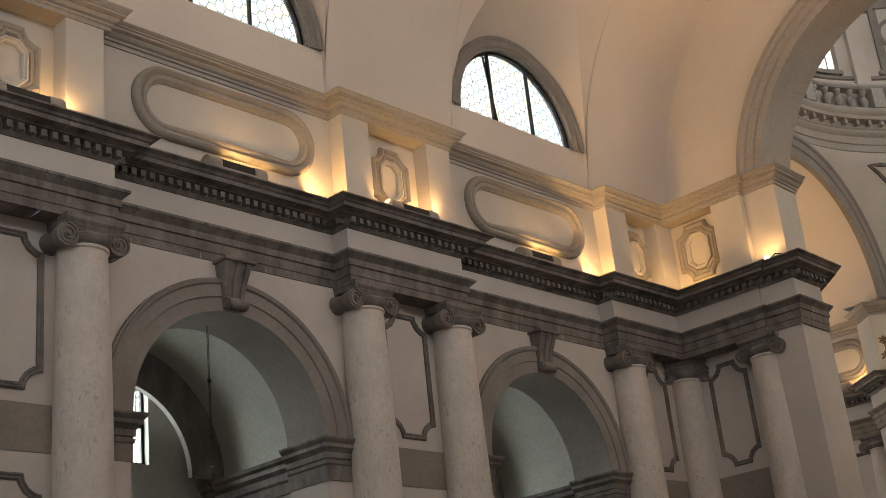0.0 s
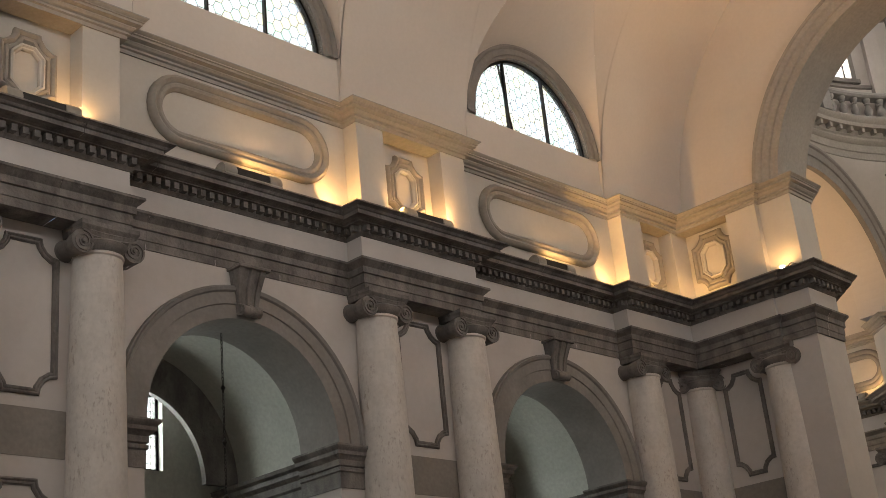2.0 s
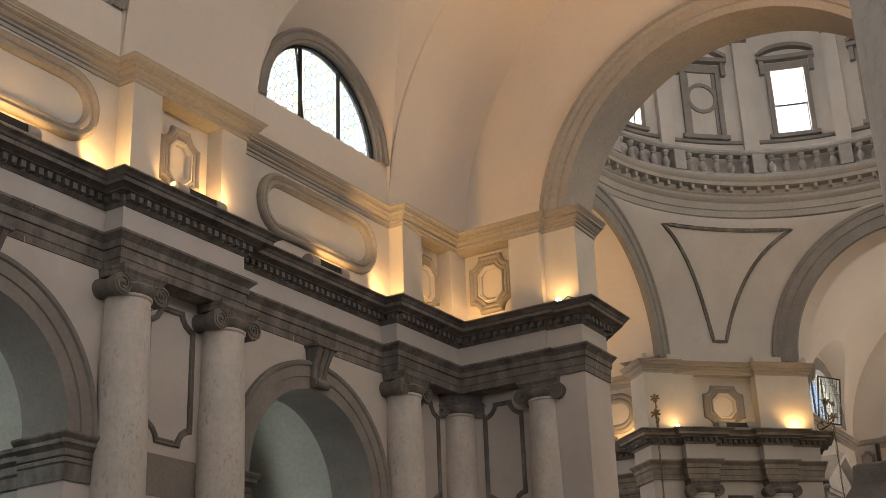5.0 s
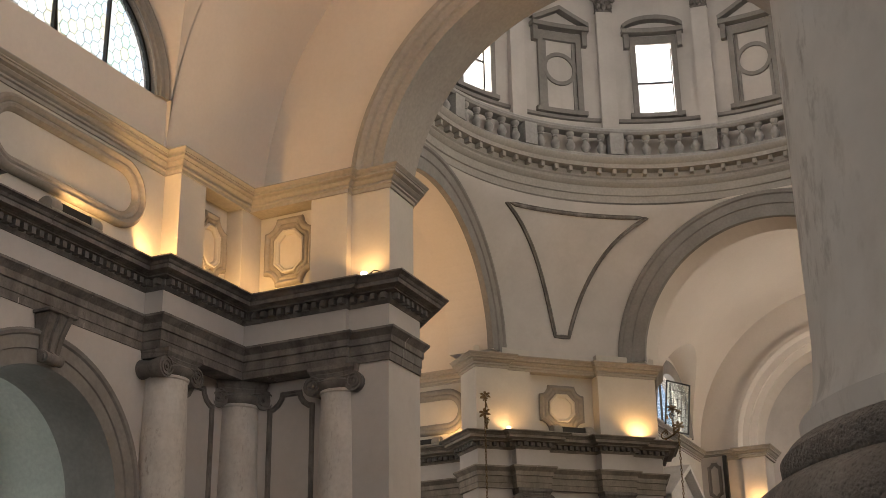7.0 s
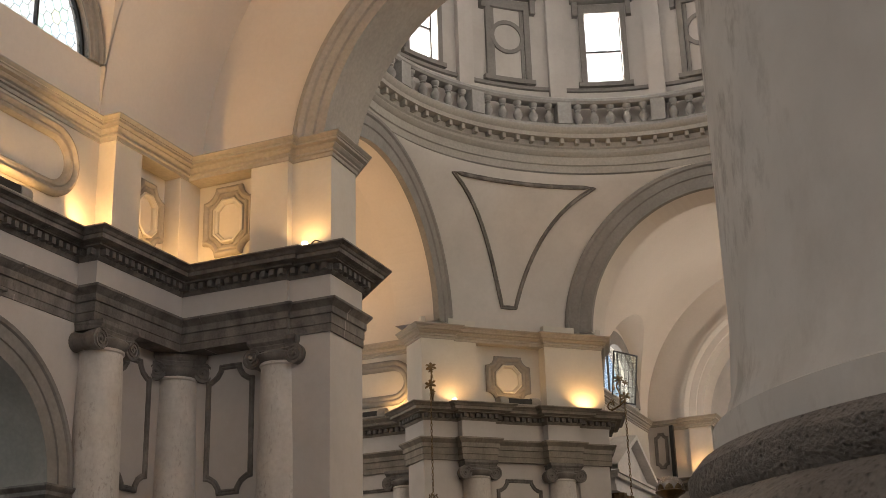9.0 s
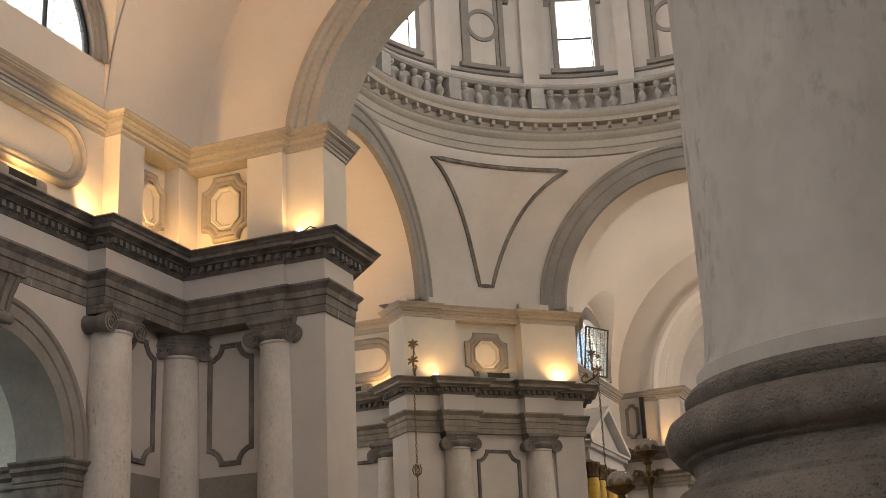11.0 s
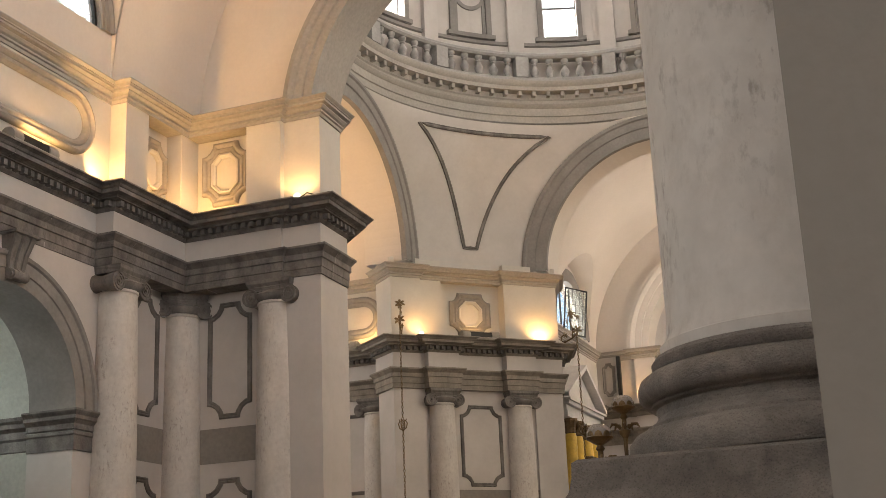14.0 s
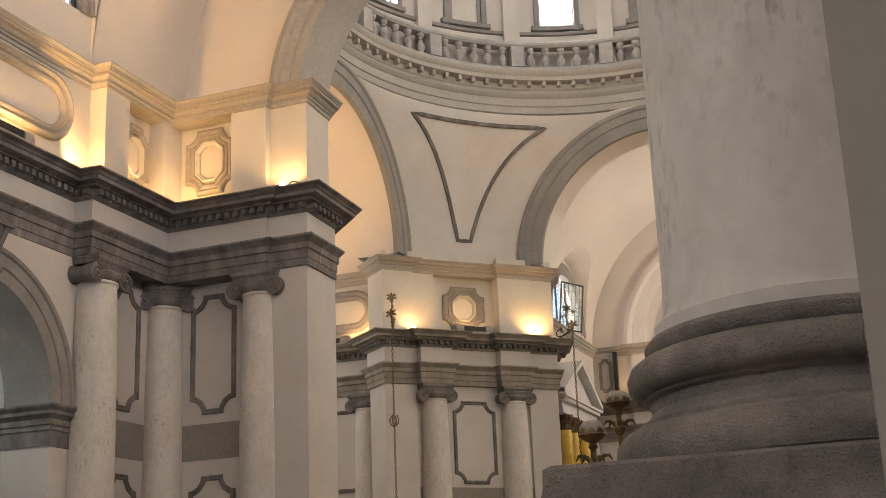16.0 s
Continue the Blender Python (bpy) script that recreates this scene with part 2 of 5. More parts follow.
def offset_path(path, d, closed=False):
    """The 2D polyline moved d metres to the right of its direction, with mitred corners."""
    n, out = len(path), []
    for i in range(n):
        p = Vector(path[i])
        ns = []
        for a, b in (((i - 1) % n, i), (i, (i + 1) % n)):
            if not closed and (a > b):
                continue
            t = (Vector(path[b]) - Vector(path[a])).normalized()
            ns.append(Vector((t.y, -t.x)))
        if len(ns) == 2:
            m = (ns[0] + ns[1]) / max(0.25, 1 + ns[0].dot(ns[1]))
        else:
            m = ns[0]
        out.append((p.x + m.x * d, p.y + m.y * d))
    return out


def sweep(bm, path, profile, closed=False):
    """A moulding: profile points (projection, z) run along a 2D path, outward to its right."""
    lines = [[(x, y, z) for x, y in offset_path(path, d, closed)] for d, z in profile]
    pts = [list(row) for row in zip(*lines)]
    return grid(bm, pts, closed)


def ring_sweep(bm, loop, profile, frame_m):
    """A closed moulding on a wall: loop of (u, v) outline points, profile of (inset, proud); frame_m places u, v, out."""
    n = len(loop)
    rows = []
    for i in range(n):
        a, b, c = Vector(loop[i - 1]), Vector(loop[i]), Vector(loop[(i + 1) % n])
        t1, t2 = (b - a).normalized(), (c - b).normalized()
        n1, n2 = Vector((-t1.y, t1.x)), Vector((-t2.y, t2.x))
        m = (n1 + n2) / max(0.35, 1 + n1.dot(n2))
        rows.append([frame_m @ Vector((b.x + m.x * d, b.y + m.y * d, h)) for d, h in profile])
    return grid(bm, rows, True)


def wall_frame(origin, along, out):
    """A matrix that takes (u, v, proud) to the world: u along the wall, v up, proud outwards."""
    a, o = Vector((*along, 0)).normalized(), Vector((*out, 0)).normalized()
    m = Matrix.Identity(4)
    m.col[0], m.col[1], m.col[2], m.col[3] = (*a, 0), (0, 0, 1, 0), (*o, 0), (*origin, 1)
    return m


def arch_wall(u0, u1, z0, z1, depth, openings, fm, seg=28):
    """A wall with arched openings (centre u, half width, spring z), front face at proud 0, back at -depth."""
    bm = bmesh.new()

    def quad(a, b, c, d):
        bm.faces.new([bm.verts.new(fm @ Vector(p)) for p in (a, b, c, d)])
    cuts = sorted(openings)
    u = u0
    for c, hw, zs in cuts + [(u1 + 1, 1, 0)]:
        e = c - hw
        for h in (0, -depth):
            quad((u, z0, h), (e, z0, h), (e, z1, h), (u, z1, h))
        if c > u1:
            break
        arc = [(c - hw * math.cos(math.pi * k / seg), zs + hw * math.sin(math.pi * k / seg)) for k in range(seg + 1)]
        for h in (0, -depth):
            for p, q in zip(arc, arc[1:]):
                quad((*p, h), (*q, h), (q[0], z1, h), (p[0], z1, h))
        for p, q in zip([(c - hw, z0)] + arc, arc + [(c + hw, z0)]):
            quad((*p, 0), (*q, 0), (*q, -depth), (*p, -depth))
        u = c + hw
    bmesh.ops.remove_doubles(bm, verts=bm.verts, dist=0.0005)
    return bm


def arch_band(c, r0, r1, zs, profile, fm, seg=36, foot=0.0):
    """A moulded archivolt: profile (radius part 0..1, proud)."""
    rows = []
    for k in range(-1, seg + 2):
        a = math.pi * min(max(k, 0), seg) / seg
        dz = -foot if k in (-1, seg + 1) else 0
        rows.append([fm @ Vector((c - (r0 + (r1 - r0) * s) * math.cos(a), zs + dz + (r0 + (r1 - r0) * s) * math.sin(a), h)) for s, h in profile])
    return grid(bmesh.new(), rows)


ARCHI_PROF = [(0, -0.3), (0, 0.05), (0.42, 0.05), (0.44, 0.08), (0.80, 0.08), (0.84, 0.12), (0.93, 0.14), (0.96, 0.10), (1.0, 0.10), (1.0, -0.05)]

# ---- setting ----
WX, RX = -0.88, 12.88          # nave wall faces
Z_ARCHI, Z_FRIEZE, Z_BED, Z_COR = 8.40, 8.93, 9.42, 9.80
Z_ATT0 = 11.61
Z_VAULT = 11.96
P_CEN = (-5.55, 2.03)          # centres of the paired columns
COLS = [p + d for p in P_CEN for d in (-1.1, 1.1)] + [8.51]
FW = wall_frame((WX, 0, 0), (0, 1), (1, 0))
obj("floor", boxbm(-12, 22, -21, 48, -0.3, 0.0), FLOOR, kind="structure", label="worn reddish-grey stone church floor")

wall_w = obj("wall_west", arch_wall(-20.0, 10.9, 0.0, 8.5, 0.95, [(y, 1.82, 5.78) for y in (-16.92,) + BAYS], FW, 64), PLASTER,
             kind="structure", label="pale plastered nave wall with arched chapel openings")
ent_path = [(WX, -20.0), (WX, -7.03), (-0.5, -7.03), (-0.5, -4.03), (WX, -4.03), (WX, 0.55), (-0.5, 0.55), (-0.5, 3.40), (WX, 3.40), (WX, 8.05),
            (-0.5, 8.05), (-0.5, 10.39), (1.64, 10.39), (1.64, 10.47), (2.44, 10.47), (2.40, 11.70), (-1.08, 15.18), (-1.6, 15.6), (-9.0, 15.6)]
ARCHITRAVE = [(-0.5, Z_ARCHI), (0.018, Z_ARCHI), (0.018, 8.53), (0.035, 8.54), (0.035, 8.70), (0.07, 8.71), (0.07, 8.82), (0.10, 8.85), (0.15, 8.90), (0.17, 8.915), (0.17, 8.955), (-0.02, 8.975)]
FRIEZE = [(0.0, 8.955), (0.0, Z_BED)]
CORNICE = [(-0.05, 9.40), (0.02, 9.40), (0.05, 9.44), (0.06, 9.455), (0.06, 9.57), (0.20, 9.58), (0.20, 9.60), (0.24, 9.62), (0.36, 9.63), (0.36, 9.70), (0.39, 9.71), (0.42, 9.745), (0.475, 9.77), (0.50, 9.775), (0.50, 9.80), (-0.45, 9.83)]


def blocks(path, length, rng, gap=0.010):
    """Cuts a path into stretches, one for each stone of a moulding."""
    pieces, cur = [], [Vector(path[0])]
    left = length
    for p, q in zip(path, path[1:]):
        p, q = Vector(p), Vector(q)
        run, t = (q - p).length, 0.0
        d = (q - p) / run
        while run - t > left + 0.35:
            t += left
            if t > 0.3:
                cur.append(p + d * (t - gap / 2))
                pieces.append(cur)
                cur = [p + d * (t + gap / 2)]
            left = length * rng.uniform(0.7, 1.3)
        left = max(0.5, left - (run - t))
        cur.append(q)
    pieces.append(cur)
    return [[(v.x, v.y) for v in c] for c in pieces]


def entablature(name, path, label, stone):
    e = thing(name, label, "entablature", kind="structure")
    rng = random.Random(7)
    part("core", sweep(bmesh.new(), path, [(-0.03, Z_ARCHI), (-0.03, 9.79)]), stone, e, smooth=False)
    for c in blocks(path, 1.7, rng):
        part("architrave_block", sweep(bmesh.new(), c, ARCHITRAVE), stone, e, smooth=False)
    part("frieze", sweep(bmesh.new(), path, FRIEZE), PLASTER, e, "plain pale plaster frieze", False)
    c = part("bed_moulding", sweep(bmesh.new(), path, CORNICE[:6]), stone, e, "dark stone dentil bed", False)
    for k in blocks(path, 1.5, rng, 0.008):
        part("cornice_block", sweep(bmesh.new(), k, CORNICE[5:]), stone, e, smooth=False)
    return c


cornice_w = entablature("entablature_west", ent_path, "grey stone entablature with plain frieze and dentils", STONE)

# attic storey above the cornice
AX = -0.82
PX = -0.47                     # face of the attic piers
att_path = [(AX, -20), (AX, -6.97), (PX, -6.97), (PX, -4.13), (AX, -4.13), (AX, 0.60), (PX, 0.60), (PX, 3.36), (AX, 3.36), (AX, 8.3), (PX, 8.3),
            (PX, 10.41), (1.62, 10.41), (1.62, 10.56), (2.41, 10.56), (2.37, 11.55), (-1.08, 15.0), (-1.6, 15.6), (-9.0, 15.6)]
ATT_COR = [(d, Z_ATT0 + z) for d, z in [(-0.45, 0), (0.03, 0), (0.03, 0.065), (0.07, 0.075), (0.07, 0.10), (0.045, 0.105), (0.045, 0.13), (0.09, 0.15), (0.13, 0.185), (0.13, 0.20), (0.11, 0.205), (0.20, 0.225), (0.20, 0.265), (0.225, 0.272), (0.225, 0.285), (0.21, 0.29), (0.25, 0.315), (0.275, 0.335), (0.275, 0.352), (-0.45, 0.36)]]
attic = thing("attic_west", "pale attic storey with moulded panels, lit warm from below", "attic wall", kind="structure")
part("attic_cornice", sweep(bmesh.new(), att_path, ATT_COR), LIGHT_STUCCO, attic, "grey-beige moulded stucco cornice", False)


def attic_block(x0, x1, y0, y1):
    part("attic_pier", boxbm(x0, x1, y0, y1, 9.80, Z_ATT0 + 0.01, bevel=0.008), ATTIC, attic, smooth=False)


for yc in P_CEN:
    attic_block(-1.3, PX, yc - 1.43, yc - 0.78)
    attic_block(-1.3, PX, yc + 0.70, yc + 1.34)
part("attic_wall", boxbm(-1.3, AX, -20, 10.9, 9.80, Z_ATT0), ATTIC, attic, smooth=False)
attic_block(-1.3, PX, 8.3, 9.03)
attic_block(-1.25, PX, 10.17, 11.0)
part("attic_return", boxbm(-1.25, 1.5, 10.78, 11.7, 9.8, Z_ATT0), ATTIC, attic, smooth=False)
attic_block(0.86, 1.62, 10.41, 11.0)


def prism(bm, poly, z0, z1):
    lo, hi = [bm.verts.new((x, y, z0)) for x, y in poly], [bm.verts.new((x, y, z1)) for x, y in poly]
    n = len(poly)
    for i in range(n):
        bm.faces.new((lo[i], lo[(i + 1) % n], hi[(i + 1) % n], hi[i]))
    bm.faces.new(lo), bm.faces.new(hi)
    return bm


# crossing pier next to the nave
PIER = [(-1.83, 10.84), (1.64, 10.84), (1.64, 10.49), (2.42, 10.49), (2.38, 11.72), (-1.0, 15.2), (-1.83, 15.6)]
obj("crossing_pier", prism(bmesh.new(), PIER, 0, 9.4), PLASTER, kind="structure", label="broad pale plastered crossing pier with chamfered edge")
obj("crossing_pier_top", prism(bmesh.new(), [(1.5, 10.565), (2.40, 10.565), (2.36, 11.55), (-1.08, 15.0), (-1.83, 15.6), (-1.83, 11.3), (1.5, 11.3)], 9.8, Z_VAULT), ATTIC,
    kind="structure", label="warmly lit attic of the crossing pier")


# panels ----------------------------------------------------------------
def plaque(w, h, cx, cz, cut):
    """Outline with small shoulders and concave corners, anticlockwise."""
    hw, hh, s = w / 2, h / 2, cut * 0.16
    q = [(hw - cut - s, -hh), (hw - cut, -hh)]
    q += [(hw - cut * math.cos(radians(a)), -hh + cut * math.sin(radians(a))) for a in (22, 45, 68)]
    q += [(hw, -hh + cut), (hw, -hh + cut + s)]
    right = q + [(x, -z) for x, z in reversed(q)]
    pts = right + [(-x, z) for x, z in reversed(right)]
    out = []
    for x, z in pts:
        if not out or (Vector(out[-1]) - Vector((x + cx, z + cz))).length > 1e-4:
            out.append((x + cx, z + cz))
    return out


def stadium(w, h, cx, cz, seg=14):
    r = h / 2
    pts = [(cx + w / 2 - r + r * math.sin(math.pi * k / seg), cz - r * math.cos(math.pi * k / seg)) for k in range(seg + 1)]
    pts += [(cx - w / 2 + r - r * math.sin(math.pi * k / seg), cz + r * math.cos(math.pi * k / seg)) for k in range(seg + 1)]
    return pts


def panel_on(parent, loop, fm, width, proud, material=None, field=None, label="grey moulded stucco panel frame", inner=0.02):
    w, p = width, proud
    prof = [(0, -0.02), (0, p * 0.55), (w * 0.12, p * 0.9), (w * 0.25, p), (w * 0.42, p * 0.8), (w * 0.5, p * 0.55), (w * 0.62, p * 0.75), (w * 0.8, p * 0.7), (w * 0.95, p * 0.3), (w, inner), (w, -0.02)]
    fr = part("panel_frame", ring_sweep(bmesh.new(), loop, prof, fm), material or STUCCO, parent, label)
    if field:
        bm = bmesh.new()
        bm.faces.new([bm.verts.new(fm @ Vector((u, v, 0.012))) for u, v in loop])
        part("panel_field", bm, field, fr, smooth=False)
    return fr


for yc in P_CEN:
    panel_on(wall_w, plaque(1.1, 2.28, yc + 0.05, 7.06, 0.27), FW, 0.10, 0.05, STONE)
    panel_on(wall_w, plaque(1.1, 1.9, yc + 0.05, 3.85, 0.27), FW, 0.10, 0.05, STONE)
    part("band", boxbm(WX - 0.05, WX + 0.012, yc - 0.9, yc + 0.9, 5.09, 5.75), BAND, wall_w, "flat taupe plaster band", False)
panel_on(wall_w, plaque(0.95, 2.28, 9.62, 7.06, 0.27), FW, 0.10, 0.05, STONE)
panel_on(wall_w, plaque(0.95, 1.9, 9.62, 3.85, 0.27), FW, 0.10, 0.05, STONE)
part("band", boxbm(WX - 0.05, WX + 0.012, 8.8, 10.5, 5.09, 5.75), BAND, wall_w, "flat taupe plaster band", False)
FR = wall_frame((0, 10.84, 0), (1, 0), (0, -1))
ret = thing("wall_return", "pale plastered return wall with sunk panels beside the crossing pier", "wall", kind="structure")
part("wall_face", boxbm(-0.9, 1.636, 10.836, 11.0, 0, 8.9), PLASTER, ret, smooth=False)
panel_on(ret, plaque(0.98, 2.28, 0.27, 7.06, 0.27), FR, 0.10, 0.05, STONE)
panel_on(ret, plaque(0.98, 1.9, 0.27, 3.85, 0.27), FR, 0.10, 0.05, STONE)
part("band", boxbm(-0.45, 1.0, 10.824, 10.9, 5.09, 5.75), BAND, ret, "flat taupe plaster band", False)
FA = wall_frame((AX, 0, 0), (0, 1), (1, 0))
FN = wall_frame((AX, 0, 0), (0, 1), (1, 0))
for yb in BAYS:
    panel_on(attic, stadium(3.68, 1.26, yb + 0.08, 10.89), FA, 0.28, 0.13, PANEL_STUCCO)


def attic_octagon(parent, fm, u, w=0.95, h=1.28, z=10.75, frame_material=None):
    """A plaque frame round a raised octagonal field."""
    fr = panel_on(parent, plaque(w, h, u, z, 0.26), fm, w * 0.22, 0.11, frame_material or PANEL_STUCCO)
    hw, hh, c = w * 0.285, h * 0.31, w * 0.165
    loop = [(u + hw - c, z - hh), (u + hw, z - hh + c), (u + hw, z + hh - c), (u + hw - c, z + hh), (u - hw + c, z + hh), (u - hw, z + hh - c), (u - hw, z - hh + c), (u - hw + c, z - hh)]
    part("octagon_moulding", ring_sweep(bmesh.new(), loop, [(0, 0.0), (0, 0.09), (0.03, 0.10), (0.05, 0.07), (0.065, 0.065), (0.08, 0.04), (0.08, 0.0)], fm), ATTIC, fr, smooth=False)
    return fr


for yc in P_CEN:
    attic_octagon(attic, FN, yc - 0.02)
attic_octagon(attic, FN, 9.62)
attic_octagon(attic, wall_frame((0, 10.78, 0), (1, 0), (0, -1)), 0.20, 1.08, 1.34, 10.85)

# arches of the nave wall -------------------------------------------------
for yb in BAYS:
    part("archivolt", arch_band(yb, 1.80, 2.33, 5.78, ARCHI_PROF, FW, foot=0.15), STUCCO, wall_w, "grey moulded archivolt")
    part("intrados", arch_band(yb, 1.812, 1.813, 5.78, [(0, -0.945), (0, 0.02)], FW, 64, 0.1), STUCCO, wall_w, "plain grey arch reveal")
IMPOST = [(-0.02, 5.08), (0.02, 5.08), (0.02, 5.33), (0.045, 5.35), (0.045, 5.40), (0.02, 5.42), (0.05, 5.44), (0.05, 5.53), (0.10, 5.58), (0.13, 5.60), (0.13, 5.66), (0.17, 5.70), (0.19, 5.73), (0.19, 5.76), (-0.05, 5.78)]
for yb in BAYS:
    for s in (-1, 1):
        y0, y1 = yb + s * 1.82, yb + s * 2.36
        p = [(WX - 0.96, y0), (WX + 0.004, y0), (WX + 0.004, y1)]
        if s > 0:
            path = p
        else:
            path = p[::-1]
        part("impost", sweep(bmesh.new(), path, IMPOST), STONE, wall_w, "dark grey moulded impost", False)


def keystone(yb):
    k = thing("keystone", "grey stone scrolled console keystone of the arch", "keystone", "keystones of the nave arches")
    bm = bmesh.new()
    prof = [(-0.05, 7.62), (0.16, 7.62), (0.21, 7.66), (0.22, 7.72), (0.19, 7.77), (0.14, 7.80), (0.15, 7.9), (0.18, 8.05), (0.24, 8.2), (0.28, 8.30), (0.30, 8.36), (0.30, 8.40), (-0.05, 8.40)]
    rows = []
    for f, dd in ((-1, -0.03), (-0.93, 0), (-0.55, 0.0), (-0.5, -0.025), (-0.25, -0.03), (-0.18, 0.012), (0.18, 0.012), (0.25, -0.03), (0.5, -0.025), (0.55, 0), (0.93, 0), (1, -0.03)):
        rows.append([(WX + d + (dd if d > 0 else 0), yb + f * (0.18 + 0.09 * (z - 7.62) / 0.78), z) for d, z in prof])
    grid(bm, rows)
    for r in (rows[0], rows[-1]):
        bm.faces.new([bm.verts.new(v) for v in r])
    part("console", bm, STONE, k)
    part("roll", lathe_x(0.085, yb, 7.68, 0.18), STONE, k)
    part("cap", boxbm(WX - 0.05, WX + 0.34, yb - 0.31, yb + 0.31, 8.345, 8.398, bevel=0.012), STONE, k, smooth=False)
    return k


def lathe_x(r, yc, zc, half, x=None):
    """A short roll along y."""
    bm = bmesh.new()
    x = WX + 0.17 if x is None else x
    prof = [(0, -half - 0.03), (r * 0.5, -half - 0.03), (r * 0.6, -half), (r, -half), (r, -half * 0.4), (r * 0.85, 0), (r, half * 0.4), (r, half), (r * 0.6, half), (r * 0.5, half + 0.03), (0, half + 0.03)]
    rows = [[(x + q * math.cos(2 * math.pi * k / 16), yc + h, zc + q * math.sin(2 * math.pi * k / 16)) for q, h in prof] for k in range(16)]
    return grid(bm, rows, True)


for yb in BAYS:
    keystone(yb + 0.03)

# columns ------------------------------------------------------------------
BASE_PROF = [(0.53, 2.20), (0.555, 2.215), (0.568, 2.25), (0.565, 2.285), (0.545, 2.31), (0.51, 2.322), (0.505, 2.325), (0.505, 2.335), (0.48, 2.35), (0.465, 2.37), (0.47, 2.395), (0.485, 2.402), (0.485, 2.41),
             (0.505, 2.415), (0.522, 2.435), (0.526, 2.46), (0.515, 2.487), (0.49, 2.505), (0.458, 2.508), (0.462, 2.512), (0.472, 2.525), (0.474, 2.545), (0.462, 2.56), (0.44, 2.565)]
SHAFT_PROF = [(0.44, 2.565), (0.442, 2.60), (0.43, 2.605), (0.418, 2.64), (0.412, 2.72), (0.412, 4.4), (0.405, 5.4), (0.39, 6.5), (0.37, 7.4), (0.355, 7.88), (0.355, 7.93), (0.38, 7.95), (0.38, 7.985), (0.355, 8.0)]


def volute(bm, x, y, z, r, axis, depth, sign):
    """A scroll: a spiral band round an eye, its axis along 'axis' (unit 2D), extruded by depth."""
    ax = Vector((*axis, 0))
    side = Vector((-axis[1], axis[0], 0))
    turns, n = 2.2, 44
    rows = []
    for k in range(n + 1):
        f = k / n
        a = sign * (math.pi / 2 - f * turns * 2 * math.pi)
        ro = r * (1 - 0.80 * f)
        ri = max(0.02, ro - r * 0.17 * (1 - 0.45 * f))
        lift = 0.028 * (1 - 0.2 * f)
        def at(q, d):
            return Vector((x, y, z)) + side * (q * math.cos(a)) + Vector((0, 0, q * math.sin(a))) + ax * d
        rows.append([at(ri, 0.0), at(ri, lift), at(ro, lift), at(ro, -depth * 0.5)])
    grid(bm, rows)
    drum = []
    for k in range(20):
        a = 2 * math.pi * k / 20
        def at2(q, d):
            return Vector((x, y, z)) + side * (q * math.cos(a)) + Vector((0, 0, q * math.sin(a))) + ax * d
        drum.append([at2(0.0, 0.045), at2(r * 0.16, 0.04), at2(r * 0.2, 0.0), at2(r * 0.98, 0.0), at2(r * 0.9, -depth * 0.25), at2(r * 0.72, -depth * 0.5), at2(r * 0.9, -depth * 0.75), at2(r * 0.98, -depth), at2(0, -depth)])
    grid(bm, drum, True)


def capital(parent, front, half=0.50):
    """An Ionic capital whose front looks along 'front'."""
    f = Vector((*front, 0))
    s = Vector((-front[1], front[0], 0))
    cap = bmesh.new()
    lathe(cap, [(0.36, 7.99), (0.40, 8.02), (0.44, 8.08), (0.45, 8.12), (0.40, 8.16), (0.3, 8.2)], seg=24)
    c = part("capital", cap, STONE, parent, "grey stone Ionic capital")
    for sg in (-1, 1):
        v = bmesh.new()
        p = s * (sg * 0.41) + f * 0.31
        volute(v, p.x, p.y, 8.085, 0.18, (f.x, f.y), 0.62, -sg)
        part("volute", v, STONE, c)
    ab = bmesh.new()
    rows = []
    for k in range(13):
        u = -0.46 + 0.92 * k / 12
        d = 0.33 + 0.02 * (abs(u) / 0.46) ** 2
        rows.append([s * (u * w) + f * e + Vector((0, 0, z)) for w, e, z in ((0.96, d - 0.02, 8.262), (0.97, d, 8.29), (1.0, d + 0.02, 8.315), (1.02, d + 0.03, 8.33), (1.02, d + 0.03, 8.395), (1.0, -0.4, 8.395), (0.96, -0.4, 8.262), (0.96, d - 0.02, 8.262))])
    grid(ab, rows)
    for r in (rows[0], rows[-1]):
        ab.faces.new([ab.verts.new(q) for q in r[:7]])
    part("abacus", ab, STONE, c, smooth=False)
    ch = bmesh.new()
    rows = []
    for k in range(13):
        t = -1 + 2 * k / 12
        z = 8.235 - 0.025 * (1 - t * t)
        rows.append([s * (0.42 * t) + f * e + Vector((0, 0, z + h)) for e, h in ((0.2, 0.05), (0.32, 0.06), (0.335, 0.045), (0.32, 0.02), (0.31, -0.01), (0.325, -0.03), (0.31, -0.05), (0.2, -0.05))])
    grid(ch, rows)
    part("canalis", ch, STONE, c)


def column(label, front, near=False):
    c = thing("half_column", label, "column", "nave columns")
    seg = 96 if near else 40
    part("pedestal", pedestal_mesh(), BASE, c, "dark stone pedestal", False)
    part("base", lathe(bmesh.new(), BASE_PROF, seg=seg), BASE, c, "dark pitted trachyte Attic base")
    part("shaft", lathe(bmesh.new(), SHAFT_PROF, seg=seg), SHAFT, c, "stained cream stucco shaft")
    capital(c, front)
    return c


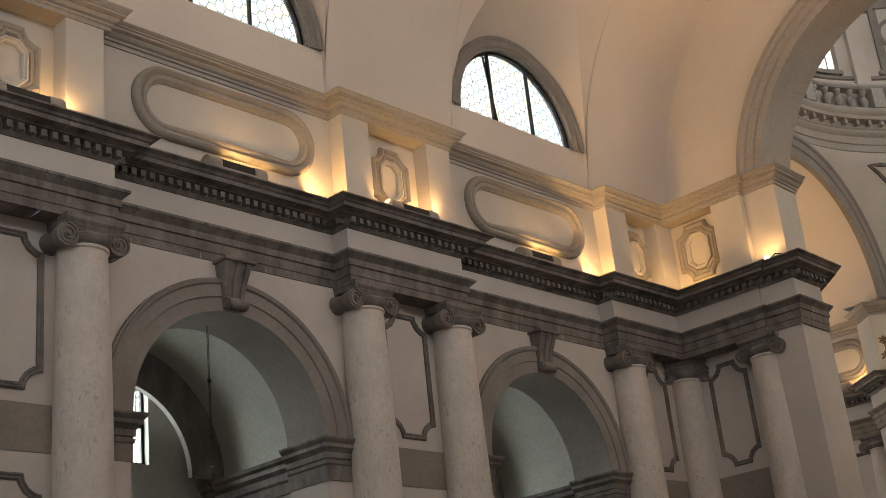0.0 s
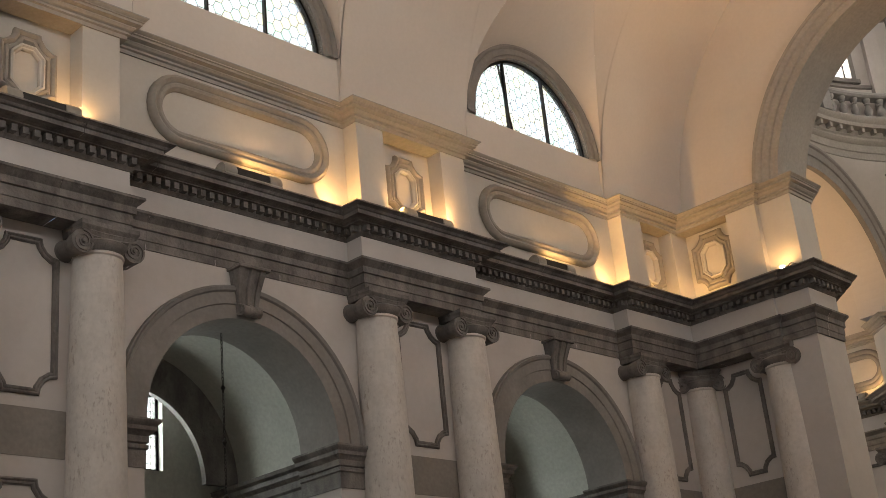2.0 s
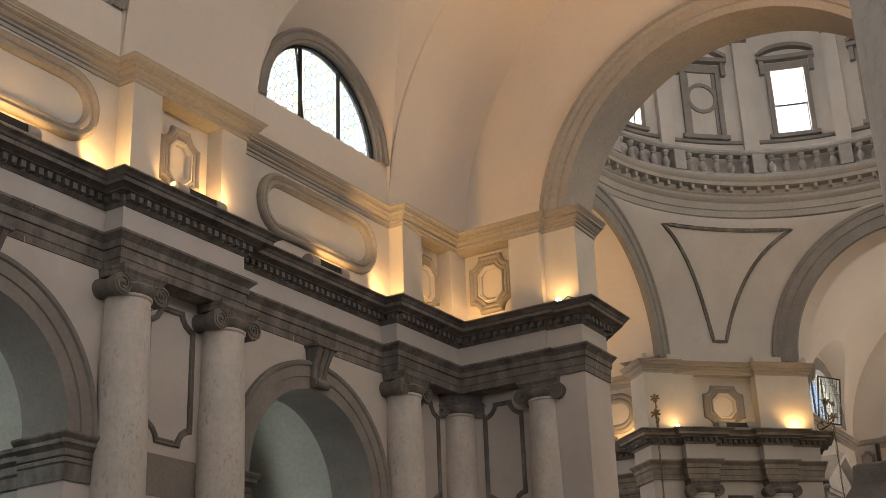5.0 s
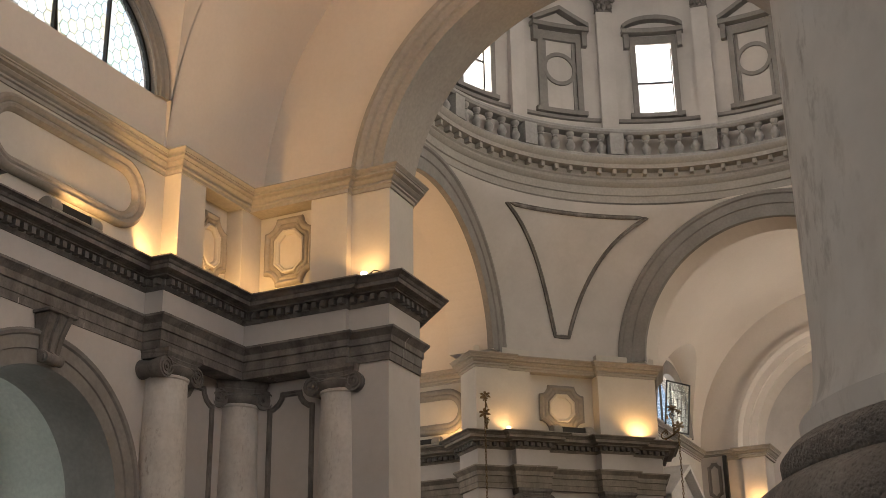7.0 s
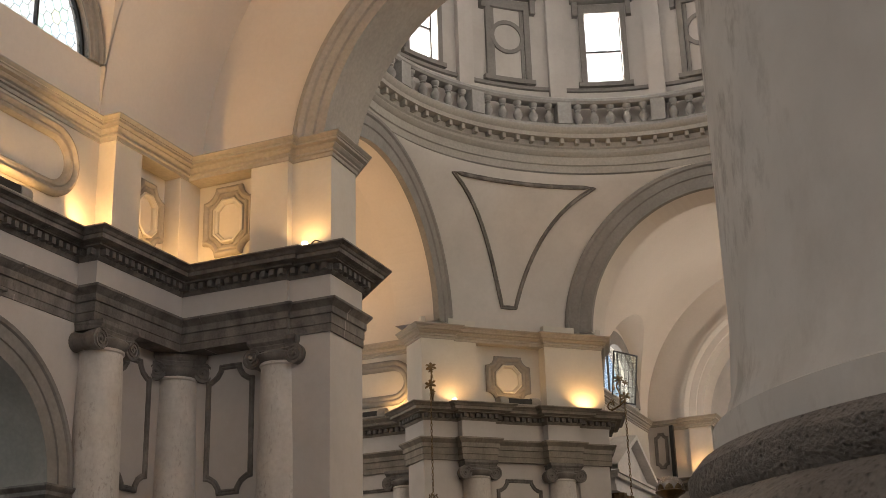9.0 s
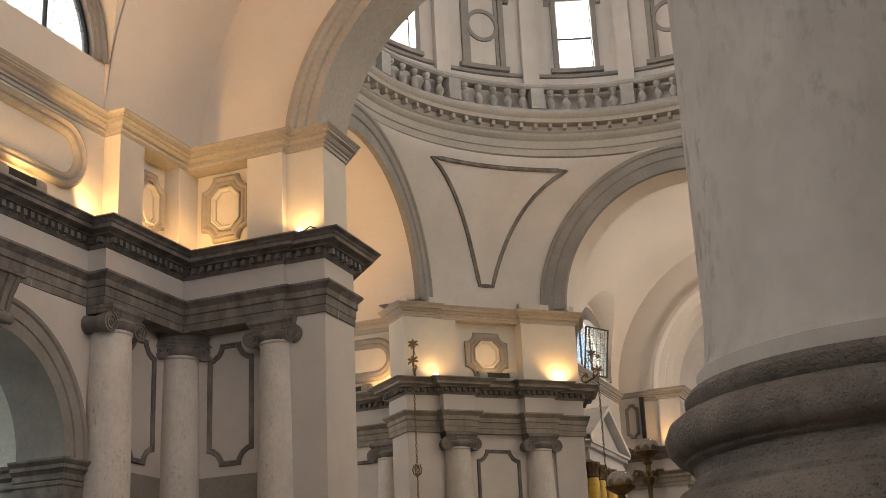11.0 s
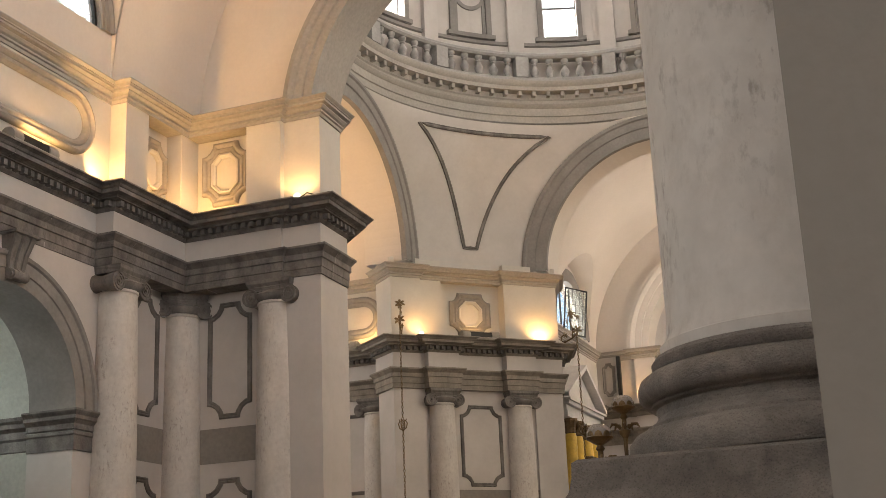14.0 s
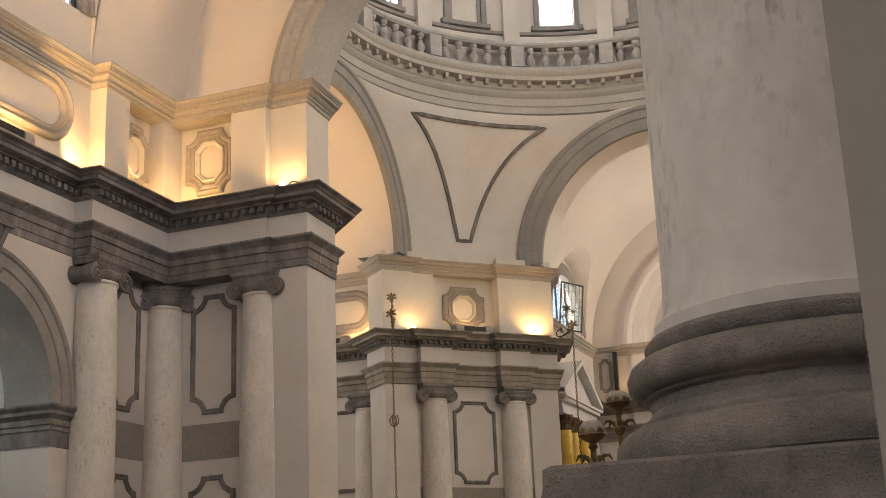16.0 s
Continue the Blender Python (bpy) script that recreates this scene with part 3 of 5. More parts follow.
def pedestal_mesh():
    bm = bmesh.new()
    sq = [(-0.55, -0.55), (-0.55, 0.55), (0.55, 0.55), (0.55, -0.55)]
    sweep(bm, sq[::-1], [(-0.5, 2.205), (0.045, 2.205), (0.06, 2.195), (0.062, 2.15), (0.07, 2.11), (0.10, 2.06), (0.145, 2.02), (0.165, 2.0), (0.165, 1.86), (0.14, 1.84), (0.0, 1.84)], True)
    box(bm, -0.60, 0.60, -0.60, 0.60, 0.3, 1.837)
    box(bm, -0.70, 0.70, -0.70, 0.70, 0.0, 0.297, bevel=0.02)
    return bm


first = column("stained cream half-column with grey Ionic capital on a pedestal", (1, 0))
first.matrix_basis = pose(-0.69, COLS[0], 0)
for y in COLS[1:]:
    copy_thing(first, pose(-0.69, y, 0))
corner_col = copy_thing(first, pose(-0.76, 10.70, 0, 0, 0, -45))
tagged(corner_col, "stained cream corner half-column where nave wall and return meet")
copy_thing(first, pose(1.39, 10.68, 0, 0, 0, -90))
near_col = column("large stained column on a dark pitted stone base beside the chapel pier", (-1, 0), True)
near_col.matrix_basis = pose(12.67, -6.34, 0.115)

# nave vault ----------------------------------------------------------------
def lunette_vault(xc, half, zs, y0, y1, lunettes, lr, lz, rise=0.9, dy=0.1, seg=22):
    """A barrel vault along y, cut on both sides by window cells that rise inwards."""
    bm = bmesh.new()
    n = int((y1 - y0) / dy)
    ys = sorted({round(y0 + (y1 - y0) * k / n, 4) for k in range(n + 1)} | {round(c + s * (lr - e), 4) for c in lunettes for s in (-1, 1) for e in (0, 0.004, 0.03)})
    ys = [y for y in ys if y0 <= y <= y1]

    def groin(top):
        """The barrel's angle at which a cell of that height at the wall meets it."""
        a, b = 0.0, math.pi / 2
        for _ in range(40):
            m = (a + b) / 2
            if zs + half * math.sin(m) < top + rise * half * (1 - math.cos(m)):
                a = m
            else:
                b = m
        return a

    def start(y):
        for c in lunettes:
            if abs(y - c) < lr - 0.001:
                return groin(lz + math.sqrt(lr * lr - (y - c) ** 2))
        return 0.0
    for side in (-1, 1):
        rows = []
        for y in ys:
            a0 = start(y)
            rows.append([(xc + side * half * math.cos(a0 + (math.pi / 2 - a0) * k / seg), y, zs + half * math.sin(a0 + (math.pi / 2 - a0) * k / seg)) for k in range(seg + 1)])
        grid(bm, rows)
        for c in lunettes:
            cell = []
            for k in range(41):
                a = math.pi * k / 40
                y, z = c - lr * math.cos(a), lz + lr * math.sin(a)
                g = groin(z)
                d1 = half * (1 - math.cos(g))
                cell.append([(xc + side * (half - d), y, z + rise * d) for d in (-0.15, d1 * 0.1, d1 * 0.3, d1 * 0.6, d1)])
            for y, row in ((c - lr, cell[0]), (c + lr, cell[-1])):
                grid(bm, [[(xc + side * (half + 0.15), y, zs), (xc + side * half, y, zs)], [row[0], row[-1]]])
            grid(bm, cell)
    bmesh.ops.remove_doubles(bm, verts=bm.verts, dist=0.002)
    return bm


LR, LZ = 2.14, 12.84
obj("ceiling_nave_vault", lunette_vault(CX, 6.58, Z_VAULT, -20, 11.02, (-16.92,) + BAYS, LR, LZ), VAULT, smooth=True, kind="structure", label="cream plaster barrel vault with window lunettes")
for side, x0, out, nm in ((-1, -0.60, (1, 0), "wall_west_upper"), (1, 12.60, (-1, 0), "wall_east_upper")):
    fm = wall_frame((x0, 0, 0), (0, 1), out)
    w = obj(nm, arch_wall(-20, 11.0, 12.84, 15.4, 0.24, [(y, 1.80, 12.84) for y in BAYS], fm, 36), VAULT, kind="structure", label="cream lunette wall with half-round windows")
    part("sill_wall", boxbm(min(x0, x0 + side * 0.6), max(x0, x0 + side * 0.6), -20, 11.0, 11.9, 12.837), VAULT, w, smooth=False)
    for yb in BAYS:
        for e in (-1, 1):
            jamb = bmesh.new()
            rows = [[(x0 + side * 0.2, yb + e * (LR + q), z), (x0 - side * d, yb + e * (LR + q), z)] for q in (-0.012, 0.03) for z, d in ((11.95, 0.026), (12.86, 0.085))]
            ring = [rows[0] + rows[1][::-1], rows[2] + rows[3][::-1]]
            grid(jamb, [r + r[:1] for r in ring])
            for r in ring:
                jamb.faces.new([jamb.verts.new(p) for p in r])
            part("lunette_jamb", jamb, VAULT, w, smooth=False)
        part("window_surround", arch_band(yb, 1.80, 2.10, 12.84, [(0, -0.25), (0, 0.03), (0.2, 0.04), (0.25, 0.07), (0.6, 0.07), (0.7, 0.05), (0.85, 0.09), (1, 0.09), (1, -0.02)], fm, foot=0.0), STUCCO, w, "grey-beige moulded window surround")


def clip_poly(poly, inside, cross):
    out = []
    for a, b in zip(poly, poly[1:] + poly[:1]):
        ia, ib = inside(a), inside(b)
        if ia:
            out.append(a)
        if ia != ib:
            out.append(cross(a, b))
    return out


def clip_round(poly, r, u0, u1):
    """Clips a polygon to a half disc of radius r (24 chords) and to u0..u1."""
    planes = [(math.cos(math.pi * (k + .5) / 24), math.sin(math.pi * (k + .5) / 24), r * math.cos(math.pi / 48)) for k in range(24)] + [(0, -1, 0), (-1, 0, -u0), (1, 0, u1)]
    for nx, nz, d in planes:
        if not poly:
            break
        poly = clip_poly(poly, lambda p: p[0] * nx + p[1] * nz <= d,
                         lambda a, b: tuple(a[i] + (b[i] - a[i]) * (d - a[0] * nx - a[1] * nz) / ((b[0] - a[0]) * nx + (b[1] - a[1]) * nz) for i in (0, 1)))
    return poly


def lunette_window(name, x, yb, facing, detail, ajar=False):
    w = thing(name, "half-round window of leaded hexagonal glass in a dark iron frame", "window", "nave windows", "structure")
    fm = wall_frame((x, yb, 12.84), (0, 1), (facing, 0))
    bm = bmesh.new()
    ring = [[fm @ Vector((q * math.cos(math.pi * k / 40), q * math.sin(math.pi * k / 40), h)) for q, h in ((1.80, 0.04), (1.745, 0.04), (1.745, -0.03), (1.80, -0.03))] for k in range(41)]
    grid(bm, ring)
    fr = part("window_frame", bm, IRON, w, "thin dark iron frame")
    for u in (-0.62, 0.62):
        h = math.sqrt(1.77 ** 2 - u * u)
        bm = bmesh.new()
        box(bm, u - 0.02, u + 0.02, 0, h, -0.03, 0.045)
        bm.transform(fm)
        part("mullion", bm, IRON, w, smooth=False)
    bm = bmesh.new()
    box(bm, -1.79, 1.79, 0, 0.05, -0.03, 0.045)
    bm.transform(fm)
    part("bottom_rail", bm, IRON, w, smooth=False)
    if ajar:
        bm = bmesh.new()
        box(bm, -0.02, 0.02, 0, 1.65, 0.0, 0.03)
        bm.transform(fm @ pose(-0.57, 0.03, 0.03, -3, 0, 4.5))
        part("casement_edge", bm, IRON, w, "edge of a pane tilted ajar", False)
    s = 0.128
    came = bmesh.new()
    if not detail:
        bm = bmesh.new()
        bm.faces.new([bm.verts.new(fm @ Vector((1.78 * math.cos(math.pi * k / 40), 1.78 * math.sin(math.pi * k / 40), 0))) for k in range(41)])
        part("pane", bm, CLEAR, w, smooth=False).visible_shadow = False
        return w
    for i in range(-13, 14):
        for j in range(-1, 12):
            cu, cv = i * s * 1.5 * 0.95, (j + 0.5 * (i % 2)) * s * math.sqrt(3) * 1.08
            hexa = [(cu + s * 0.95 * math.cos(math.pi * k / 3), cv + s * 1.08 * math.sin(math.pi * k / 3)) for k in range(6)]
            for u0, u1 in ((-1.77, -0.63), (-0.61, 0.61), (0.63, 1.77)):
                p = clip_round(hexa, 1.76, u0, u1)
                if len(p) < 3:
                    continue
                bm = bmesh.new()
                try:
                    bm.faces.new([bm.verts.new(fm @ Vector((a, b, 0))) for a, b in p])
                except ValueError:
                    continue
                part("pane", bm, GLASS, w, smooth=False).visible_shadow = False
                for a, b in zip(p, p[1:] + p[:1]):
                    d = Vector(b) - Vector(a)
                    if d.length < 0.02:
                        continue
                    n = Vector((-d.y, d.x)).normalized() * 0.006
                    came.faces.new([came.verts.new(fm @ Vector((q.x, q.y, 0.006))) for q in (Vector(a) - n, Vector(b) - n, Vector(b) + n, Vector(a) + n)])
    c = part("lead_came", came, IRON, w, "thin lead strips", False)
    c.visible_shadow = False
    return w


for k, yb in enumerate(BAYS):
    lunette_window("window_%d" % (k + 1), -0.74, yb, 1, k > 0, k == 2)
    lunette_window("window_%d" % (k + 11), 12.75, yb, -1, False)

# end wall of the nave with the crossing arch
FE = wall_frame((0, 10.97, 0), (1, 0), (0, -1))
AZ = 11.62
end_w = obj("wall_crossing_south", arch_wall(-0.95, 12.95, AZ, 19.4, 1.15, [(CX, 4.0, AZ)], FE, 48), VAULT, kind="structure", label="cream wall above the wide crossing arch")
BIG_ARCH = [(0, -0.1), (0, 0.10), (0.3, 0.10), (0.33, 0.15), (0.62, 0.15), (0.66, 0.20), (0.8, 0.24), (0.9, 0.2), (1, 0.2), (1, -0.05)]
part("archivolt", arch_band(CX, 3.97, 4.57, AZ, BIG_ARCH, FE, 64), LIGHT_STUCCO, end_w, "broad grey-beige moulded arch")
part("intrados", arch_band(CX, 3.985, 3.986, AZ, [(0, -1.16), (0, 0.06)], FE, 64), LIGHT_STUCCO, end_w, "plain grey-beige arch soffit")

# crossing -------------------------------------------------------------------
Q = 6.8
ROT = [Matrix.Translation((CX, CY, 0)) @ pose(0, 0, 0, 0, 0, 90 * k) @ Matrix.Translation((-CX, -CY, 0)) for k in range(4)]
FC = wall_frame((CX - Q, 0, 0), (0, 1), (1, 0))
crossing = thing("crossing_vault", "white pendentives and grey arches carrying the drum", "vault", kind="structure")
ZC = 12.05
for k, rot_m in enumerate(ROT):
    if k != 1:
        bm = arch_wall(CY - 5.0, CY + 5.0, ZC, 16.42, 1.25, [(CY, 3.62, ZC)], FC, 48)
        bm.transform(rot_m)
        part("arch_wall", bm, VAULT, crossing, smooth=False)
    if k == 1:
        continue
    bm = arch_band(CY, 3.58, 4.33, ZC, [(0, -0.1), (0, 0.06), (0.45, 0.06), (0.48, 0.10), (0.8, 0.10), (0.85, 0.15), (0.95, 0.15), (1, 0.12), (1, -0.05)], FC, 64)
    bm.transform(rot_m)
    part("archivolt", bm, STUCCO, crossing, "grey moulded crossing arch")


def pendentive_point(s, f):
    """s 0..1 across from one arch to the next, f 0..1 from springing to ring."""
    z = ZC + 4.28 * f
    h = math.sqrt(max(0.0, 4.28 ** 2 - (z - ZC) ** 2))
    a = Vector((CX - Q + 0.02, CY + h))
    b = Vector((CX - h, CY + Q - 0.02))
    p = a.lerp(b, s)
    c = Vector((CX, CY))
    ra, rb, rp = (a - c).length, (b - c).length, (p - c).length
    arc = ra + (rb - ra) * s
    w = f ** 1.5
    r = rp + (arc - rp) * w
    d = (p - c).normalized()
    return Vector((c.x + d.x * r, c.y + d.y * r, z))


for rot_m in ROT:
    bm = grid(bmesh.new(), [[pendentive_point(i / 24, j / 24) for j in range(25)] for i in range(25)])
    bm.transform(rot_m)
    part("pendentive", bm, PLASTER, crossing)
    # a thin triangular moulding on it
    tri = []
    corners = [(0.5 - 0.055, 0.15), (0.5 + 0.055, 0.15), (0.78, 0.92), (0.25, 0.92)]
    for (s0, f0), (s1, f1) in zip(corners, corners[1:] + corners[:1]):
        n = 14 if abs(f1 - f0) > 0.1 or abs(s1 - s0) > 0.3 else 2
        for i in range(n):
            t = i / n
            s_ = s0 + (s1 - s0) * t
            tri.append((s_, f0 + (f1 - f0) * t))
    rows = []
    for i in range(len(tri)):
        p0, p1, p2 = (pendentive_point(*tri[j % len(tri)]) for j in (i - 1, i, i + 1))
        c3 = Vector((CX, CY, p1.z))
        nrm = (c3 - p1).normalized()
        tan = (p2 - p0).normalized()
        side = tan.cross(nrm).normalized()
        rows.append([p1 + side * u + nrm * h for u, h in ((-0.055, -0.02), (-0.055, 0.04), (-0.02, 0.06), (0.02, 0.035), (0.055, 0.05), (0.055, -0.02))])
    bm = grid(bmesh.new(), rows, True)
    bm.transform(rot_m)
    part("pendentive_moulding", bm, STONE, crossing, "thin grey triangular moulding", False)


def polar(a, r, z):
    return Vector((CX + r * math.cos(a), CY + r * math.sin(a), z))


def polar_box(bm, a0, a1, r0, r1, z0, z1, n=3):
    """A block bent round the drum's axis; angles in degrees."""
    rows = []
    for k in range(n + 1):
        a = radians(a0 + (a1 - a0) * k / n)
        rows.append([polar(a, r0, z0), polar(a, r0, z1), polar(a, r1, z1), polar(a, r1, z0), polar(a, r0, z0)])
    grid(bm, rows)
    for r in (rows[0], rows[-1]):
        bm.faces.new([bm.verts.new(p) for p in r[:4]])
    return bm


drum = thing("drum", "white drum with balustrade, pilasters and tall windows under the dome", "drum", kind="structure")
drum.location.z = -0.53
part("ring_cornice", lathe(bmesh.new(), [(7.3, 16.88), (6.95, 16.9), (6.86, 16.95), (6.86, 17.15), (6.82, 17.17), (6.82, 17.40), (6.76, 17.44), (6.72, 17.52), (6.84, 17.56), (6.84, 17.66), (6.80, 17.70), (6.80, 17.86), (6.58, 17.90), (6.58, 18.02), (6.54, 18.06), (6.48, 18.14), (6.48, 18.18), (7.5, 18.2)], (CX, CY, 0), 128), LIGHT_STUCCO, drum, "grey-beige ring cornice")
me = None
for k in range(96):
    if me is None:
        mod = part("modillion", boxbm(6.62, 6.82, -0.055, 0.055, 17.74, 17.89, bevel=0.012), LIGHT_STUCCO, drum, smooth=False)
        me = mod.data
    else:
        mod = new("modillion", me)
        mod.parent = drum
    mod.matrix_basis = pose(CX, CY, 0, 0, 0, 3.75 * k) @ Matrix.Translation((0, 0, 0))
part("balustrade_plinth", lathe(bmesh.new(), [(7.1, 18.19), (6.72, 18.19), (6.72, 18.36), (6.76, 18.40), (7.08, 18.40)], (CX, CY, 0), 128), DRUMSTONE, drum, smooth=False)
part("balustrade_rail", lathe(bmesh.new(), [(6.76, 19.04), (6.73, 19.07), (6.70, 19.10), (6.70, 19.17), (6.74, 19.21), (7.06, 19.21), (7.08, 19.04), (6.76, 19.04)], (CX, CY, 0), 128), DRUMSTONE, drum, smooth=False)
BAL = [(0.13, 18.40), (0.13, 18.45), (0.085, 18.47), (0.10, 18.50), (0.15, 18.57), (0.165, 18.63), (0.14, 18.70), (0.08, 18.78), (0.065, 18.83), (0.10, 18.86), (0.10, 18.88), (0.075, 18.90), (0.13, 18.95), (0.14, 18.99), (0.14, 19.04)]
PIL0 = 100.0
bal_me = None
for k in range(16):
    a = PIL0 + 22.5 * k
    part("balustrade_pedestal", polar_box(bmesh.new(), a - 1.7, a + 1.7, 6.70, 7.08, 18.395, 19.05), DRUMSTONE, drum, smooth=False)
    for j in range(5):
        b = radians(a + 22.5 * (0.5 + (j - 2) * 0.172))
        if bal_me is None:
            ob = part("baluster", lathe(bmesh.new(), [(0.84 * r, z) for r, z in BAL], seg=14), DRUMSTONE, drum, "turned pale stone baluster")
            bal_me = ob.data
        else:
            ob = new("baluster", bal_me)
            ob.parent = drum
        p = polar(b, 6.9, 0)
        ob.matrix_basis = pose(p.x, p.y, 0)
DR = 7.42
for k in range(16):
    bm = bmesh.new()
    c = PIL0 + 11.25 + 22.5 * k
    win = k % 2 == 0
    a0, a1 = c - 11.25, c + 11.25

    def patch(b0, b1, z0, z1, r=DR, n=4):
        grid(bm, [[polar(radians(b0 + (b1 - b0) * i / n), r, z) for z in (z0, z1)] for i in range(n + 1)])
    if win:
        patch(a0, c - 4.1, 18.1, 25), patch(c + 4.1, a1, 18.1, 25)
        patch(c - 4.1, c + 4.1, 18.1, 20.05), patch(c - 4.1, c + 4.1, 22.27, 25)
        for b in (c - 4.1, c + 4.1):
            grid(bm, [[polar(radians(b), r, z) for z in (20.05, 22.27)] for r in (DR, DR + 0.4)])
        for z in (20.05, 22.27):
            grid(bm, [[polar(radians(c - 4.1 + 2.05 * i), r, z) for r in (DR, DR + 0.4)] for i in range(5)])
    else:
        patch(a0, a1, 18.1, 25, n=8)
    part("drum_wall", bm, PLASTER, drum, smooth=False)
part("drum_entablature", lathe(bmesh.new(), [(7.45, 23.95), (7.22, 23.97), (7.22, 24.2), (7.18, 24.22), (7.18, 24.5), (7.2, 24.6), (7.2, 25.0), (7.05, 25.05), (6.8, 25.15), (6.75, 25.3), (7.3, 25.35)], (CX, CY, 0), 96), STUCCO, drum, "grey drum entablature")
part("dome", lathe(bmesh.new(), [(7.3 * math.cos(radians(t)), 25.3 + 7.3 * math.sin(radians(t))) for t in range(0, 91, 6)], (CX, CY, 0), 64), VAULT, drum)
part("drum_base_band", lathe(bmesh.new(), [(7.43, 19.70), (7.34, 19.72), (7.34, 19.82), (7.43, 19.84)], (CX, CY, 0), 128), STUCCO, drum, smooth=False)
for k in range(16):
    a = PIL0 + 22.5 * k
    pl = part("pilaster", polar_box(bmesh.new(), a - 1.9, a + 1.9, 7.24, 7.43, 18.2, 23.35), PLASTER, drum, smooth=False)
    cap = bmesh.new()
    polar_box(cap, a - 2.0, a + 2.0, 7.22, 7.42, 23.35, 23.42)
    polar_box(cap, a - 1.9, a + 1.9, 7.23, 7.42, 23.42, 23.8)
    polar_box(cap, a - 2.9, a + 2.9, 7.12, 7.42, 23.84, 23.95)
    for j, (da, z) in enumerate([(-1.4, 23.5), (0, 23.5), (1.4, 23.5), (-0.8, 23.64), (0.8, 23.64), (-2.2, 23.76), (2.2, 23.76)]):
        r = bmesh.ops.create_icosphere(cap, subdivisions=1, radius=0.1)
        bmesh.ops.scale(cap, vec=(0.9, 0.9, 1.3), verts=r["verts"])
        bmesh.ops.translate(cap, vec=polar(radians(a + da), 7.2, z), verts=r["verts"])
    part("pilaster_capital", cap, STONE, pl, "grey leafy capital", False)
    c = a + 11.25
    fr = bmesh.new()
    polar_box(fr, c - 5.4, c - 4.1, 7.32, 7.44, 19.84, 22.3), polar_box(fr, c + 4.1, c + 5.4, 7.32, 7.44, 19.84, 22.3)
    polar_box(fr, c - 5.4, c + 5.4, 7.32, 7.44, 22.27, 22.55), polar_box(fr, c - 6.2, c + 6.2, 7.28, 7.44, 19.86, 20.0)
    f = part("window_surround" if k % 2 == 0 else "niche_surround", fr, STUCCO, drum, smooth=False)
    ped = bmesh.new()
    polar_box(ped, c - 7.2, c + 7.2, 7.16, 7.44, 22.62, 22.76, 6)
    for s in (-1, 1):
        polar_box(ped, c + s * 6.2 - 0.6, c + s * 6.2 + 0.6, 7.24, 7.44, 22.15, 22.62)
    n = 16
    for i in range(n):
        t0, t1 = -1 + 2 * i / n, -1 + 2 * (i + 1) / n
        hgt = (lambda t: 0.55 * math.sqrt(max(0, 1 - 0.8 * t * t)) - 0.245) if k % 2 == 0 else (lambda t: 0.5 * (1 - abs(t)))
        rows = []
        for t in (t0, t1):
            b = radians(c + 7.2 * t)
            z = 22.76 + hgt(t)
            rows.append([polar(b, 7.44, z), polar(b, 7.16, z), polar(b, 7.16, z + 0.14), polar(b, 7.44, z + 0.14)])
        grid(ped, rows)
    part("pediment", ped, STUCCO, f, smooth=False)
    if k % 2:
        nb = bmesh.new()
        for q in range(24):
            t0, t1 = 2 * math.pi * q / 24, 2 * math.pi * (q + 1) / 24
            grid(nb, [[polar(radians(c + R_ * 7.7 * math.cos(t)), 7.42 - h, 21.35 + R_ * math.sin(t)) for R_, h in ((0.42, 0.0), (0.42, 0.06), (0.54, 0.06), (0.54, 0.0))] for t in (t0, t1)])
        polar_box(nb, c - 3.9, c - 3.2, 7.37, 7.44, 20.0, 22.25), polar_box(nb, c + 3.2, c + 3.9, 7.37, 7.44, 20.0, 22.25)
        part("niche_moulding", nb, STUCCO, f, smooth=False)
    else:
        g = bmesh.new()
        grid(g, [[polar(radians(c - 4.1 + 2.05 * i), DR + 0.25, z) for z in (20.05, 22.27)] for i in range(5)])
        part("pane", g, CLEAR, f, smooth=False).visible_shadow = False
        b = bmesh.new()
        polar_box(b, c - 4.1, c + 4.1, DR + 0.2, DR + 0.26, 21.1, 21.16)
        for s in (-1, 1):
            polar_box(b, c + s * 4.0 - 0.15, c + s * 4.0 + 0.15, DR + 0.2, DR + 0.26, 20.05, 22.27)
        part("glazing_bar", b, IRON, f, smooth=False)

# far crossing pier -------------------------------------------------------
R2 = math.sqrt(0.5)


def D(s, d):
    return (-1.25 + s * R2 + d * R2, 22.08 + s * R2 - d * R2)


KX, KY = 0.45, 37.9              # chancel side wall, back wall
FAR = [(-9.0, 23.35), (-2.05, 23.35), (-2.05, 22.7), D(-0.02, 0.08), D(0.93, 0.08), D(0.96, 0.30), D(1.9, 0.30), D(1.93, 0.06), D(3.36, 0.06), D(3.39, 0.30), D(4.33, 0.30), D(4.36, 0.08), D(5.31, 0.08), (2.08, 27.06), (KX, 27.26), (KX, KY - 0.05), (1.9, KY - 0.05), (1.9, KY - 0.2), (2.85, KY - 0.2), (2.85, KY + 1.3)]
cornice_far = entablature("entablature_north", FAR, "stone entablature breaking forward over the far pier, coloured lighter for its cream light", CREAM_LIT_STONE)
far = thing("crossing_pier_far", "pale far crossing pier with half-columns, panel and lit attic", "pier", kind="structure")
poly = [(-9.0, 24.3), (-9.0, 23.4), (-2.0, 23.4), (-2.0, 22.75), D(0.0, 0.02), D(0.93, 0.02), D(0.93, -0.06), D(4.38, -0.06), D(4.38, 0.02), D(5.29, 0.02), (2.08, 26.96), (KX, 27.16), (KX, KY + 0.5), (-0.4, KY + 0.5), (-0.4, 24.3)]
